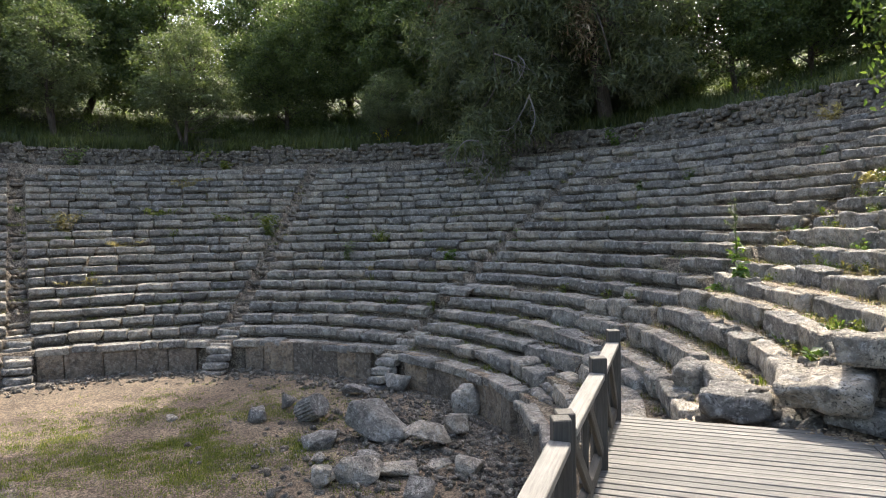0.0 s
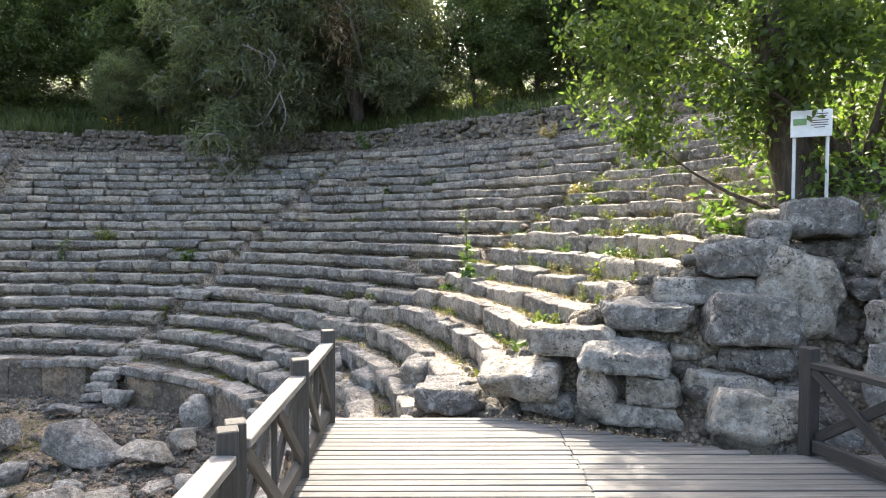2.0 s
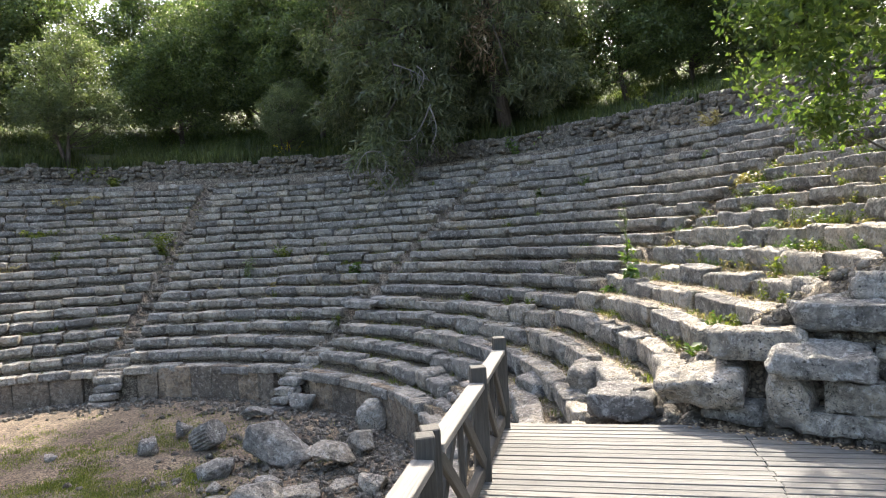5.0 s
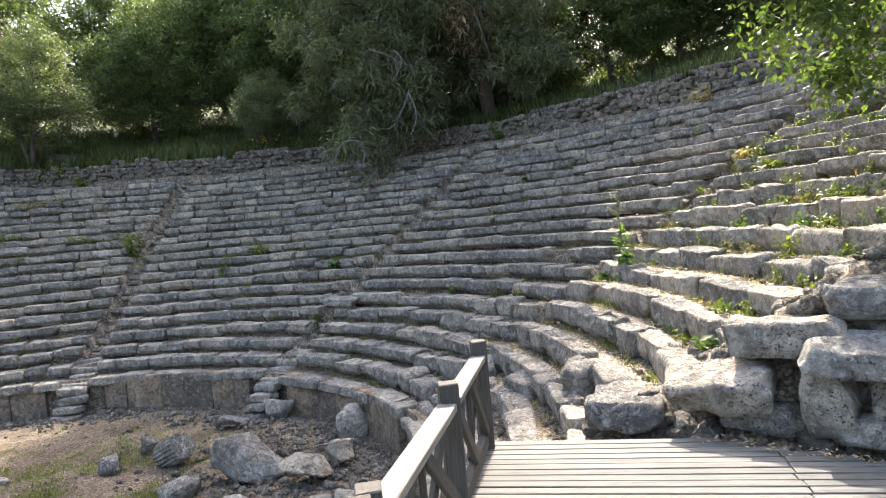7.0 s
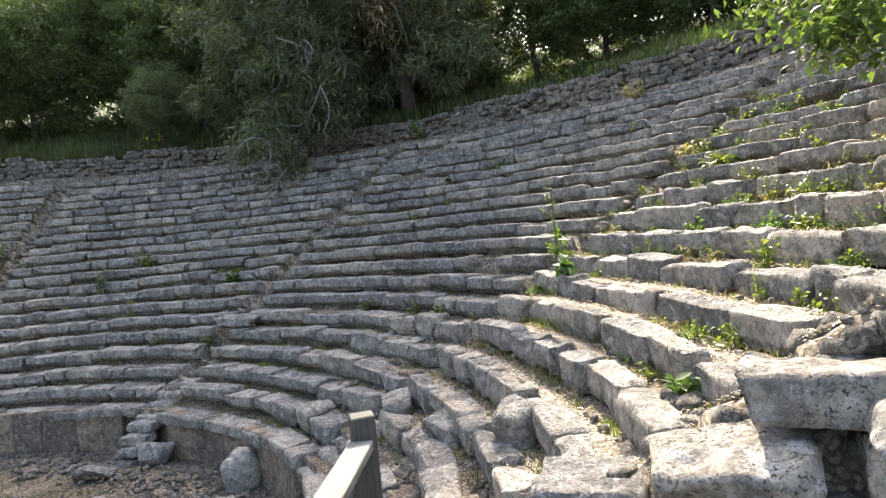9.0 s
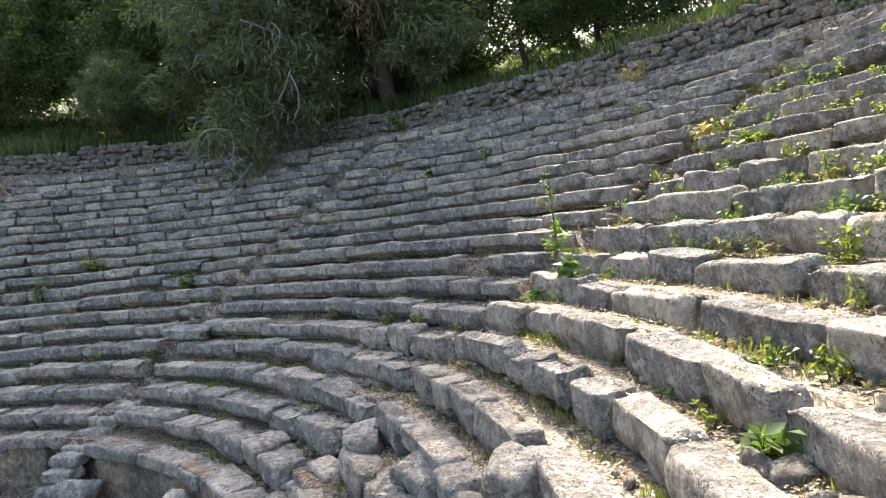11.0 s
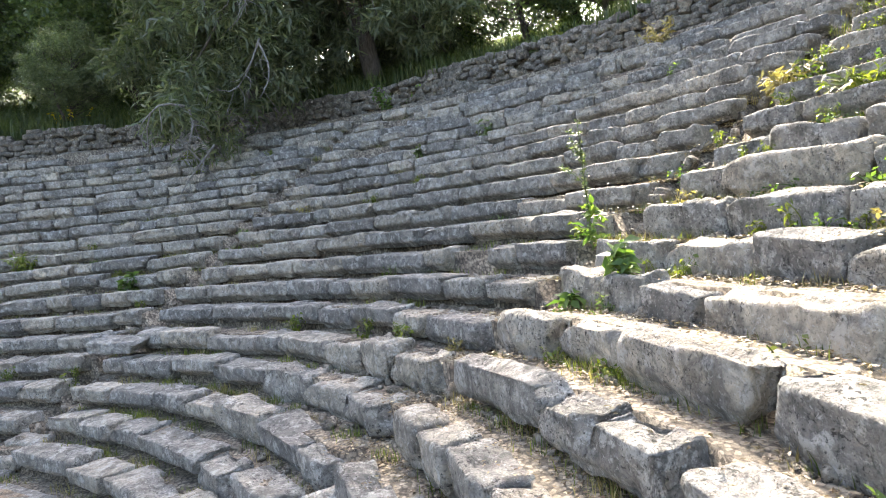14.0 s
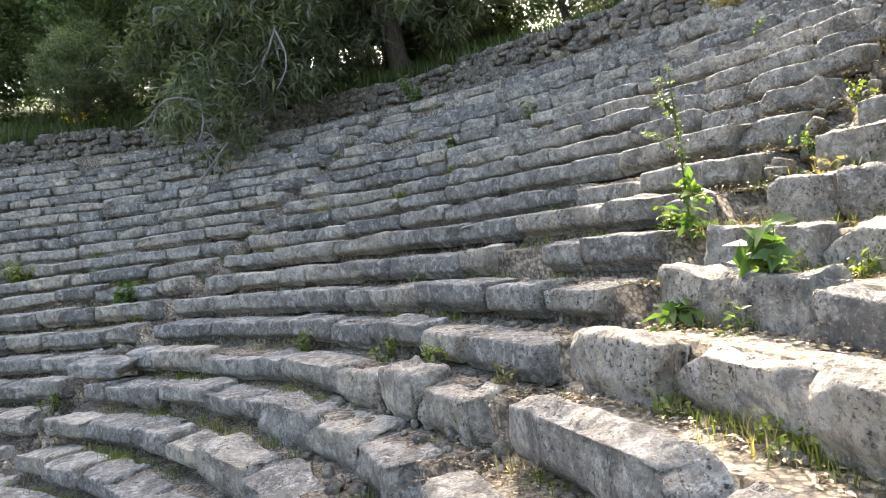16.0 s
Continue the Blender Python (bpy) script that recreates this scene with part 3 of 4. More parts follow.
wall_block(3.93, 5.64, 0.67, 0.83, 0.51, 0.31, -41, 0)
wall_block(5.78, 5.08, 1.71, 0.39, 0.45, 0.29, -39, 0)
wall_block(6.34, 4.83, 1.90, 0.71, 0.45, 0.42, -41, 0)
wall_block(6.37, 4.27, 1.51, 0.45, 0.45, 0.38, -43, 20)
wall_block(6.62, 4.15, 1.78, 0.58, 0.45, 0.35, -65, 6)
wall_block(6.48, 3.91, 1.47, 0.50, 0.45, 0.29, -65, 4)
wall_block(6.25, 3.87, 1.23, 0.59, 0.45, 0.28, -65, 5)
wall_block(6.15, 3.86, 0.92, 0.74, 0.45, 0.41, -65, 6)
wall_block(5.94, 3.70, 0.49, 0.86, 0.51, 0.73, -65, 4)
wall_block(3.4, 5.82, 0.31, 0.8, 0.56, 0.27, -38, -7, 11)
wall_block(2.9, 6.42, 0.02, 0.68, 0.62, 0.27, -34, 0, 6)
wall_block(4.83, 5.10, 0.60, 0.32, 0.45, 0.17, -41, 0)
wall_block(3.72, 5.72, 0.08, 0.59, 0.45, 0.20, -40, 0)
wall_block(5.58, 4.60, 0.68, 0.25, 0.45, 0.20, -40, 0)
wall_block(5.32, 4.38, 0.32, 0.32, 0.45, 0.15, -40, 0)
wall_block(6.22, 4.31, 1.21, 0.31, 0.45, 0.21, -42, 0)
wall_block(5.50, 4.15, -0.00, 0.43, 0.45, 0.19, -41, 0)
wall_block(6.06, 3.31, 0.61, 0.61, 0.45, 1.04, -65, 0)
wall_block(6.53, 3.41, 1.40, 0.68, 0.45, 0.59, -65, 0)
wall_block(6.80, 3.69, 1.93, 0.68, 0.45, 0.49, -65, 0)

# earth and stones packed behind and between the blocks
packed = []
for i in range(420):
    j = RND.randrange(0, 5)
    p = WALL_LINE[j].lerp(WALL_LINE[j + 1], RND.random())
    q = Vector((p.x, p.y)) + Vector((0.82, 0.45)) * RND.uniform(0.15, 2.2)
    z = ground_z(q.x, q.y)
    packed.append((RND.randrange(14), pose(q.x, q.y, z + 0.02, RND.uniform(-30, 30), RND.uniform(-30, 30), RND.uniform(0, 360)) @ Matrix.Scale(RND.uniform(0.2, 0.8), 4)))
scattered("packing_stones", rub_shapes, packed, RUBBLE, "small stones packed between the large blocks", "", parent=block_wall)

# ---- fallen blocks in the orchestra ----
def angular_mesh(name, size, seed, material):
    """A broken, sharp-edged rock: the hull of scattered points, cut finer and roughened."""
    r = random.Random(seed)
    bm = bmesh.new()
    for i in range(15):
        d = Vector((r.gauss(0, 1), r.gauss(0, 1), r.gauss(0, 1))).normalized()
        k = (abs(d.x) ** 4 + abs(d.y) ** 4 + abs(d.z) ** 4) ** -0.25
        bm.verts.new(Vector((d.x * size[0], d.y * size[1], d.z * size[2])) * k * 0.5 * r.uniform(0.85, 1.05))
    hull = bmesh.ops.convex_hull(bm, input=bm.verts[:])
    bmesh.ops.delete(bm, geom=list({g for g in hull["geom_interior"] + hull["geom_unused"] if isinstance(g, bmesh.types.BMVert)}), context="VERTS")
    bmesh.ops.bevel(bm, geom=bm.edges[:], offset=0.02 * min(size) / 0.5, segments=1, affect="EDGES")
    bmesh.ops.triangulate(bm, faces=bm.faces[:])
    bmesh.ops.subdivide_edges(bm, edges=[e for e in bm.edges if e.calc_length() > 0.1], cuts=2, use_grid_fill=True)
    bm.normal_update()
    off = Vector((seed * 1.7, seed * 0.3, 5))
    for v in bm.verts:
        v.co += v.normal * (noise.fractal(v.co * 4 + off, 0.8, 2.1, 4) * 0.045 * min(size))
    for f in bm.faces:
        f.smooth = True
    me = bpy.data.meshes.new(name)
    bm.to_mesh(me)
    bm.free()
    me.materials.append(material)
    me.set_sharp_from_angle(angle=radians(28))
    return me


def boulder(x, y, w, d, h, yaw, lean=0.0, seed=0, label="fallen grey limestone block lying on the orchestra floor"):
    ob = new("fallen_block", angular_mesh("fallen_block", (w * 1.1, d * 1.1, h * 1.1), 1200 + seed, STONE))
    ob.matrix_basis = pose(x, y, ground_z(x, y) + h * 0.4, lean, lean * 0.6, yaw)
    return tagged(ob, label, "stone block", "fallen blocks")


boulder(-1.32, 12.45, 1.3, 0.8, 0.85, 12, 12, 1, label="large pointed grey boulder lying on the orchestra floor")
boulder(-0.36, 11.85, 0.8, 0.65, 0.5, 25, 6, 2)
boulder(-2.43, 12.1, 0.7, 0.5, 0.4, 5, 3, 3)
boulder(-4.12, 13.85, 0.46, 0.42, 0.38, 10, 2, 4)
boulder(-3.62, 14.75, 0.34, 0.3, 0.42, 50, 20, 5, "small upright pale broken stone on the orchestra floor")
boulder(0.4, 14.05, 0.62, 0.55, 0.72, 30, -8, 6, label="upright grey boulder leaning by the podium wall")
boulder(0.18, 12.6, 0.6, 0.5, 0.5, 70, 8, 7)
boulder(-2.3, 15.8, 0.8, 0.4, 0.32, 5, 3, 8)
boulder(-1.25, 16.15, 0.66, 0.45, 0.55, 25, 15, 9)
boulder(-1.45, 10.4, 0.82, 0.5, 0.42, 10, 8, 10)
boulder(-2.0, 10.25, 0.4, 0.35, 0.36, 25, 5, 11)
boulder(-0.8, 10.65, 0.75, 0.4, 0.22, 20, 4, 12)
boulder(0.36, 10.65, 0.5, 0.45, 0.35, 60, 6, 13)
boulder(-0.45, 9.7, 0.5, 0.45, 0.34, 10, 6, 14)
boulder(-0.15, 10.95, 0.42, 0.3, 0.18, 30, 4, 15)
boulder(-1.4, 11.3, 0.55, 0.3, 0.2, 15, 2, 16)
boulder(-2.28, 11.3, 0.25, 0.22, 0.2, 15, 6, 17)
boulder(-6.0, 14.0, 0.3, 0.25, 0.14, 45, 6, 18)


def fluted_drum(x, y):
    """A broken piece of a fluted column, lying tilted."""
    bm = bmesh.new()
    n = 20
    rings = []
    for i in range(5):
        ring = []
        for j in range(n * 4):
            a = 2 * math.pi * j / (n * 4)
            r = 0.26 - 0.028 * abs(math.sin(a * n / 2)) + 0.012 * nz(math.cos(a) * 3, math.sin(a) * 3, i)
            ring.append(bm.verts.new((r * math.cos(a), r * math.sin(a), -0.3 + 0.15 * i + 0.05 * nz(math.cos(a) * 2, math.sin(a) * 2, i + 5))))
        rings.append(ring)
    for a, b2 in zip(rings, rings[1:]):
        for j in range(n * 4):
            bm.faces.new((a[j], a[(j + 1) % (n * 4)], b2[(j + 1) % (n * 4)], b2[j]))
    bm.faces.new(rings[0][::-1])
    bm.faces.new(rings[-1])
    ob = part("column_fragment", bm, STONE)
    ob.matrix_basis = pose(x, y, ground_z(x, y) + 0.26, 62, 25, 40)
    return tagged(ob, "broken fluted grey stone column piece on the orchestra floor", "column fragment")


fluted_drum(-2.9, 13.75)


def tumbled(k, deg, w, d, h, yaw, lean, seed, up=0.0, label="tumbled grey limestone block lying on the broken lower rows"):
    """A seat block that has slid off its row and rests on the tread in front."""
    p = polar(R0 + k * TREAD, deg)
    ob = new("tumbled_block", rock_mesh("tumbled_block", (w, d, h), 1300 + seed, 9, 0.03, 0.1, 0.5, STONE, 0.12, 0.0, 6))
    ob.matrix_basis = pose(p.x, p.y, ground_z(p.x, p.y) + h * 0.42 + up, lean, lean * 0.5, -deg + yaw)
    return tagged(ob, label, "stone block", "tumbled seat blocks")


tumbled(3.75, 98.4, 0.42, 0.36, 0.4, 35, 8, 1, label="small upright tumbled block standing among fallen leaves")
tumbled(3.0, 90.5, 0.7, 0.42, 0.28, 18, 6, 2)
tumbled(2.55, 82.0, 0.6, 0.4, 0.26, -22, 9, 3)
tumbled(4.6, 42.5, 0.95, 0.5, 0.2, 8, 4, 4, 0.12, "flat grey slab lying askew across the stair")

# gravel and small rubble on the orchestra floor
peb = [rock_mesh("pebble", (0.12, 0.1, 0.07), 1500 + s, 1, 0.03, 0.2, 0.5, RUBBLE, 0.15) for s in range(8)]
peb_shapes = [shape_of(me) for me in peb]
places = []
while len(places) < 4600:
    near_wall = RND.random() < 0.45
    if near_wall:
        p = polar(R0 - abs(RND.gauss(0, 0.7)) - 0.05, RND.uniform(-60, 100))
    else:
        p = Vector((RND.gauss(-0.2, 1.6), RND.gauss(12.2, 2.0), 0))
    b, r = bearing(p.x, p.y)
    if r > R0 - 0.04 or abs(b) > 112:
        continue
    s = min(1.7, 0.3 + RND.expovariate(3.4))
    places.append((RND.randrange(8), pose(p.x, p.y, ground_z(p.x, p.y) + 0.02 * s, RND.uniform(0, 360), RND.uniform(-25, 25), RND.uniform(0, 360)) @ Matrix.Scale(s, 4)))
scattered("gravel", peb_shapes, places, RUBBLE, "loose gravel and small rubble strewn below the podium", "gravel")
places = []
while len(places) < 2600:
    k = RND.randrange(0, ROWS_UP) if RND.random() < 0.4 else RND.randrange(0, 9)
    b = RND.uniform(-50, 108) if RND.random() < 0.4 else RND.uniform(66, 112)
    r = R0 + k * TREAD + RND.uniform(0.42, 0.62)
    p = polar(r, b)
    if on_deck(p.x, p.y, 0.1):
        continue
    s = min(1.6, 0.22 + RND.expovariate(4.5))
    places.append((RND.randrange(8), pose(p.x, p.y, ground_z(p.x, p.y) + 0.02 * s, RND.uniform(0, 360), RND.uniform(-25, 25), RND.uniform(0, 360)) @ Matrix.Scale(s, 4)))
for s in STAIRS:
    for i in range(90):
        k = RND.uniform(0, ROWS_UP)
        r = R0 + k * TREAD
        p = polar(r, s + math.degrees(RND.gauss(0, 0.17) / r))
        c = min(2.2, 0.4 + RND.expovariate(2.5))
        places.append((RND.randrange(8), pose(p.x, p.y, row_z(k) - 0.34 + 0.07 * RND.random(), RND.uniform(0, 360), RND.uniform(-25, 25), RND.uniform(0, 360)) @ Matrix.Scale(c, 4)))
scattered("tread_gravel", peb_shapes, places, RUBBLE, "gravel and chips lying on the treads and stairs", "gravel")


# ---- foliage ----
def leaf_shape(length, width, fold=0.25):
    """A pointed leaf folded along its rib: four triangles."""
    h = width / 2
    v = np.array([(0, 0, 0), (length * 0.45, h, fold * h), (length * 0.45, 0, 0), (length * 0.45, -h, fold * h), (length, 0, -0.12 * length)], np.float32)
    return v, [(0, 2, 1), (0, 3, 2), (1, 2, 4), (2, 3, 4)]


def leaf_cloud(spots, shape, rng, droop=0.0):
    """spots: array of (x, y, z, scale). Returns verts and faces, each leaf its own island."""
    v, f = shape
    n = len(spots)
    yaw = rng.uniform(0, 2 * np.pi, n)
    pit = rng.normal(-droop, 0.55, n)
    rol = rng.uniform(-1.2, 1.2, n)
    cy, sy, cp, sp, cr, sr = np.cos(yaw), np.sin(yaw), np.cos(pit), np.sin(pit), np.cos(rol), np.sin(rol)
    M = np.empty((n, 3, 3))
    M[:, 0, 0], M[:, 0, 1], M[:, 0, 2] = cy * cp, -sy * cr - cy * sp * sr, sy * sr - cy * sp * cr
    M[:, 1, 0], M[:, 1, 1], M[:, 1, 2] = sy * cp, cy * cr - sy * sp * sr, -cy * sr - sy * sp * cr
    M[:, 2, 0], M[:, 2, 1], M[:, 2, 2] = sp, cp * sr, cp * cr
    out = np.einsum("nij,kj->nki", M, v) * spots[:, 3][:, None, None] + spots[:, None, :3]
    faces = (np.arange(n)[:, None, None] * len(v) + np.array(f)[None]).reshape(-1, 3)
    return out.reshape(-1, 3), faces


def cloud_mesh(name, verts, faces, material):
    me = bpy.data.meshes.new(name)
    me.vertices.add(len(verts))
    me.vertices.foreach_set("co", verts.astype(np.float32).ravel())
    me.loops.add(len(faces) * 3)
    me.loops.foreach_set("vertex_index", faces.astype(np.int32).ravel())
    me.polygons.add(len(faces))
    me.polygons.foreach_set("loop_start", np.arange(0, len(faces) * 3, 3, dtype=np.int32))
    me.polygons.foreach_set("loop_total", np.full(len(faces), 3, np.int32))
    me.update(calc_edges=True)
    me.materials.append(material)
    return me


def tube(bm, pts, radii2, sides=7):
    rings = []
    for i, p in enumerate(pts):
        d = (pts[min(i + 1, len(pts) - 1)] - pts[max(i - 1, 0)]).normalized()
        a = d.orthogonal().normalized()
        c = d.cross(a)
        rings.append([bm.verts.new(p + (a * math.cos(2 * math.pi * j / sides) + c * math.sin(2 * math.pi * j / sides)) * radii2[i] * (1 + 0.12 * nz(j * 1.7, i * 0.9, p.x))) for j in range(sides)])
    for r1, r2 in zip(rings, rings[1:]):
        for j in range(sides):
            f = bm.faces.new((r1[j], r1[(j + 1) % sides], r2[(j + 1) % sides], r2[j]))
            f.smooth = True


def limb(bm, a, b, r1, r2, rng, bend=0.12, steps=6, sides=6):
    a, b = Vector(a), Vector(b)
    side = Vector(rng.normal(0, 1, 3)) * (b - a).length * bend
    pts = [a.lerp(b, i / steps) + side * math.sin(math.pi * i / steps) for i in range(steps + 1)]
    tube(bm, pts, [r1 + (r2 - r1) * i / steps for i in range(steps + 1)], sides)
    return pts


def tree(name, label, trunks, crowns, clumps, per, spread, shape, leaf_mat, bark_mat, seed, trunk_r, droop=0.3, size=(0.75, 1.25), bare=0, hollow=0.35, first=0.3, taper=0.4, limbs=60):
    """trunks: (foot, head) pairs about the tree's foot; crowns: ellipsoids (x, y, z, rx, ry, rz) that hold the leaf clumps."""
    rng = np.random.default_rng(seed)
    top = group_of(name, label, "tree")
    bm = bmesh.new()
    spine = []
    for a, b, *own in trunks:
        rt = own[0] if own else trunk_r
        pts = limb(bm, a, b, rt, rt * taper, rng, 0.06 if taper < 0.5 else 0.02, 10, 12)
        spine += pts[int(len(pts) * first):]
    vol = np.array([c[3] * c[4] * c[5] for c in crowns]) ** (2 / 3)
    vol = vol / vol.sum()
    centres = []
    for i in range(clumps):
        c = crowns[rng.choice(len(crowns), p=vol)]
        d = rng.normal(0, 1, 3)
        d /= np.linalg.norm(d)
        rad = rng.uniform(hollow, 1.0) ** 0.6
        wob = 1 + 0.3 * nz(d[0] * 2 + seed, d[1] * 2, d[2] * 2)
        centres.append((c[0] + d[0] * c[3] * rad * wob, c[1] + d[1] * c[4] * rad * wob, c[2] + d[2] * c[5] * rad * wob))
    for i in range(0, clumps, max(1, clumps // limbs)):
        e = Vector(centres[i])
        s = min(spine, key=lambda p: (p - e).length + 3 * max(0, p.z - e.z + 0.45 * math.hypot(p.x - e.x, p.y - e.y)))
        if (s - e).length > 0.2:
            limb(bm, s, e, max(0.02, trunk_r * 0.22), 0.008, rng, 0.1, 5, 5)
    part("trunk", bm, bark_mat, top)
    for i in range(bare):
        bm = bmesh.new()
        c = crowns[rng.choice(len(crowns), p=vol)]
        a = Vector((c[0] + rng.normal(0, c[3] * 0.4), c[1] - c[4] * rng.uniform(0.75, 1.15), c[2] - c[5] * rng.uniform(0.0, 0.7)))
        stem = limb(bm, a, a + Vector((rng.normal(0, 0.6), rng.normal(-0.4, 0.3), -rng.uniform(0.8, 2.0))), 0.035, 0.008, rng, 0.2, 6, 5)
        for q in stem[1:-1]:
            limb(bm, q, q + Vector((rng.normal(0, 0.4), rng.normal(-0.1, 0.3), -rng.uniform(0.2, 0.9))), 0.016, 0.005, rng, 0.2, 4, 4)
        part("bare_branch", bm, PALE_BARK, top, "bare grey dead branch")
    cen = np.array(centres)
    which = rng.integers(0, clumps, clumps * per)
    spots = np.empty((clumps * per, 4))
    spots[:, :3] = cen[which] + rng.normal(0, spread, (clumps * per, 3)) * np.array([1, 1, 0.75])
    spots[:, 3] = rng.uniform(size[0], size[1], clumps * per)
    v, f = leaf_cloud(spots, shape, rng, droop)
    part("crown", cloud_mesh("crown", v, f, leaf_mat), None, top)
    return top


def place_tree(ob, x, y, turn=0.0, scale=1.0, sink=0.1):
    ob.matrix_basis = pose(x, y, ground_z(x, y) - sink, 0, 0, turn) @ Matrix.Scale(scale, 4)
    return ob


needle = (np.array([(0, 0.0, 0), (0.16, 0.03, 0.01), (0.36, 0.0, -0.02), (0.16, -0.03, 0.01)], np.float32), [(0, 3, 1), (1, 3, 2)])
pine = tree("pine_tree", "tall dark green pine with drooping branches on the hillside", [((0, 0, -0.3), (0.4, 0.3, 15.0))],
            [(0, 0, 4.5, 4.4, 4.0, 2.6), (0.3, 0, 8.5, 4.2, 4.0, 3.2), (0.3, 0.2, 12.8, 4.1, 4.0, 3.2), (0.4, 0.2, 16.2, 2.8, 2.8, 2.0), (-0.5, -2.6, 2.3, 2.2, 1.6, 1.7), (-1.4, -3.3, -0.5, 1.5, 1.3, 1.5), (0.4, -2.6, 0.8, 1.3, 1.2, 1.3), (1.6, -1.0, 1.6, 2.0, 1.6, 1.4), (-2.2, 0.6, 2.0, 2.0, 2.0, 1.6)],
            780, 80, 0.26, needle, PINE_LEAF, BARK, 11, 0.34, 0.5, bare=24)
drng = np.random.default_rng(13)
dead = np.empty((900, 4))
dead[:, :3] = np.array((2.7, -2.9, 4.6)) + drng.normal(0, 1, (900, 3)) * np.array((0.45, 0.35, 0.85))
dead[:, 3] = drng.uniform(0.6, 1.2, 900)
dv, df = leaf_cloud(dead, needle, drng, 0.6)
part("dead_foliage", cloud_mesh("dead_foliage", dv, df, LITTER), None, pine, "brown dead pine foliage")
place_tree(pine, 3.2, 29.2, 0)
for x, y, tn, sc in ((7.2, 28.0, 130, 0.95), (5.4, 34.5, 220, 1.25), (8.6, 32.6, 60, 1.0)):
    place_tree(copy_thing(pine, Matrix()), x, y, tn, sc)
oak_leaf = leaf_shape(0.15, 0.085)
oak = tree("oak_tree", "dense dark green broadleaf tree on the hillside above the seats", [((0, 0, -0.2), (0.3, 0.2, 4.6))],
           [(0, 0, 4.4, 3.2, 3.0, 2.4), (-1.2, 0.6, 3.2, 2.2, 2.0, 1.8), (1.3, -0.5, 3.4, 2.2, 2.0, 1.9), (0.2, 0.2, 6.4, 1.9, 1.9, 1.6), (0.4, 0.3, 1.5, 2.6, 2.4, 1.2)],
           520, 76, 0.23, oak_leaf, OAK_LEAF, BARK, 21, 0.16, 0.3)
place_tree(oak, -8.6, 36.5, 40, 0.95)
for x, y, tn, sc in ((-23, 31, 80, 1.2), (-15.5, 38, 200, 1.3), (-10.5, 42, 150, 1.3), (-1.2, 36.5, 20, 1.15), (-6, 46, 150, 1.5), (-21, 38, 310, 1.5), (-4.5, 40, 30, 1.4), 
                     (15.2, 26.5, 10, 0.9), (12.6, 27.4, 140, 0.85), (18.2, 23.4, 120, 1.0), (21.5, 27, 240, 1.3), (17, 31, 70, 1.3), (22.5, 19.5, 190, 1.15), (25, 13, 280, 1.3),
                     (1, 44, 100, 1.9), (9, 42, 330, 1.9), (26, 32, 200, 1.8), (-28, 40, 20, 1.8), (-33, 30, 250, 1.6),
                     # Unseen trees west, south and east are added; southern ones low to admit skylight.
                     (-38, 18, 60, 1.6), (-34, 6, 10, 1.6), (-30, -8, 100, 1.1), (-20, -18, 220, 0.9), (-6, -22, 330, 0.8), (9, -18, 80, 0.8), (17, -8, 190, 1.0), (20, 2, 300, 1.5), (30, 22, 5, 1.7), (-24, 36, 33, 1.2), (19.5, 27.5, 20, 1.1), (-28, 33, 300, 1.2)):
    place_tree(copy_thing(oak, Matrix()), x, y, tn, sc)
olive = tree("olive_tree", "young grey-green tree with an airy crown on the bank", [((0, 0, -0.2), (0.4, 0.1, 3.6)), ((0.1, 0, -0.2), (-0.7, 0.2, 3.2))],
             [(0, 0, 3.8, 2.4, 2.2, 1.9), (-0.9, 0, 2.7, 1.7, 1.5, 1.2), (1.0, 0, 2.6, 1.8, 1.6, 1.3), (0.2, 0, 5.3, 1.5, 1.4, 1.1)],
             360, 66, 0.2, leaf_shape(0.14, 0.06), OLIVE_LEAF, BARK, 31, 0.1, 0.2)
place_tree(olive, -12.3, 31.2, 0, 1.0)
for x, y, tn, sc in ((-18.6, 31.4, 120, 1.1), (-2.6, 31.6, 40, 0.6)):
    place_tree(copy_thing(olive, Matrix()), x, y, tn, sc)

# the large twin-stemmed tree beside the sign, its leafy branches hanging over the end of the seats
big = tree("plane_tree", "large twin-trunked dark-barked tree with bright leafy hanging branches", [((0.02, 0.29, -0.6), (-0.55, 0.9, 5.4), 0.3), ((0.5, -0.36, -0.6), (0.66, -0.62, 6.0), 0.38), ((0.27, -0.04, -0.7), (0.26, -0.03, 0.72), 0.5)],
           [(-0.3, 1.0, 4.0, 1.6, 1.4, 1.0), (1.2, -0.8, 5.0, 2.0, 2.0, 1.2), (-1.9, 1.75, 2.2, 0.7, 0.7, 1.0), (-1.6, 1.5, 1.4, 0.4, 0.4, 0.5), (-1.2, 1.2, 2.6, 0.9, 0.8, 0.8), (-0.93, 0.6, 2.0, 0.6, 0.6, 0.6),
            (-0.45, -0.25, 1.95, 0.6, 0.6, 0.45), (-0.8, 0.2, 1.5, 0.4, 0.45, 0.4), (-0.3, -0.5, 2.4, 0.7, 0.7, 0.5), (-0.75, 0.0, 2.4, 0.6, 0.6, 0.5), (-0.8, 0.6, 1.2, 0.35, 0.35, 0.4), (1.1, 0.0, 2.6, 0.8, 0.9, 0.8), (1.0, 0.6, 1.5, 0.7, 0.7, 0.6), (-1.6, 2.9, 4.3, 1.2, 1.1, 0.8), (-2.4, 1.6, 5.2, 1.2, 1.0, 0.8)],
           640, 44, 0.15, leaf_shape(0.11, 0.055), TREE_LEAF, BARK, 41, 0.26, 0.35, hollow=0.2, first=0.55, taper=0.75, limbs=24)
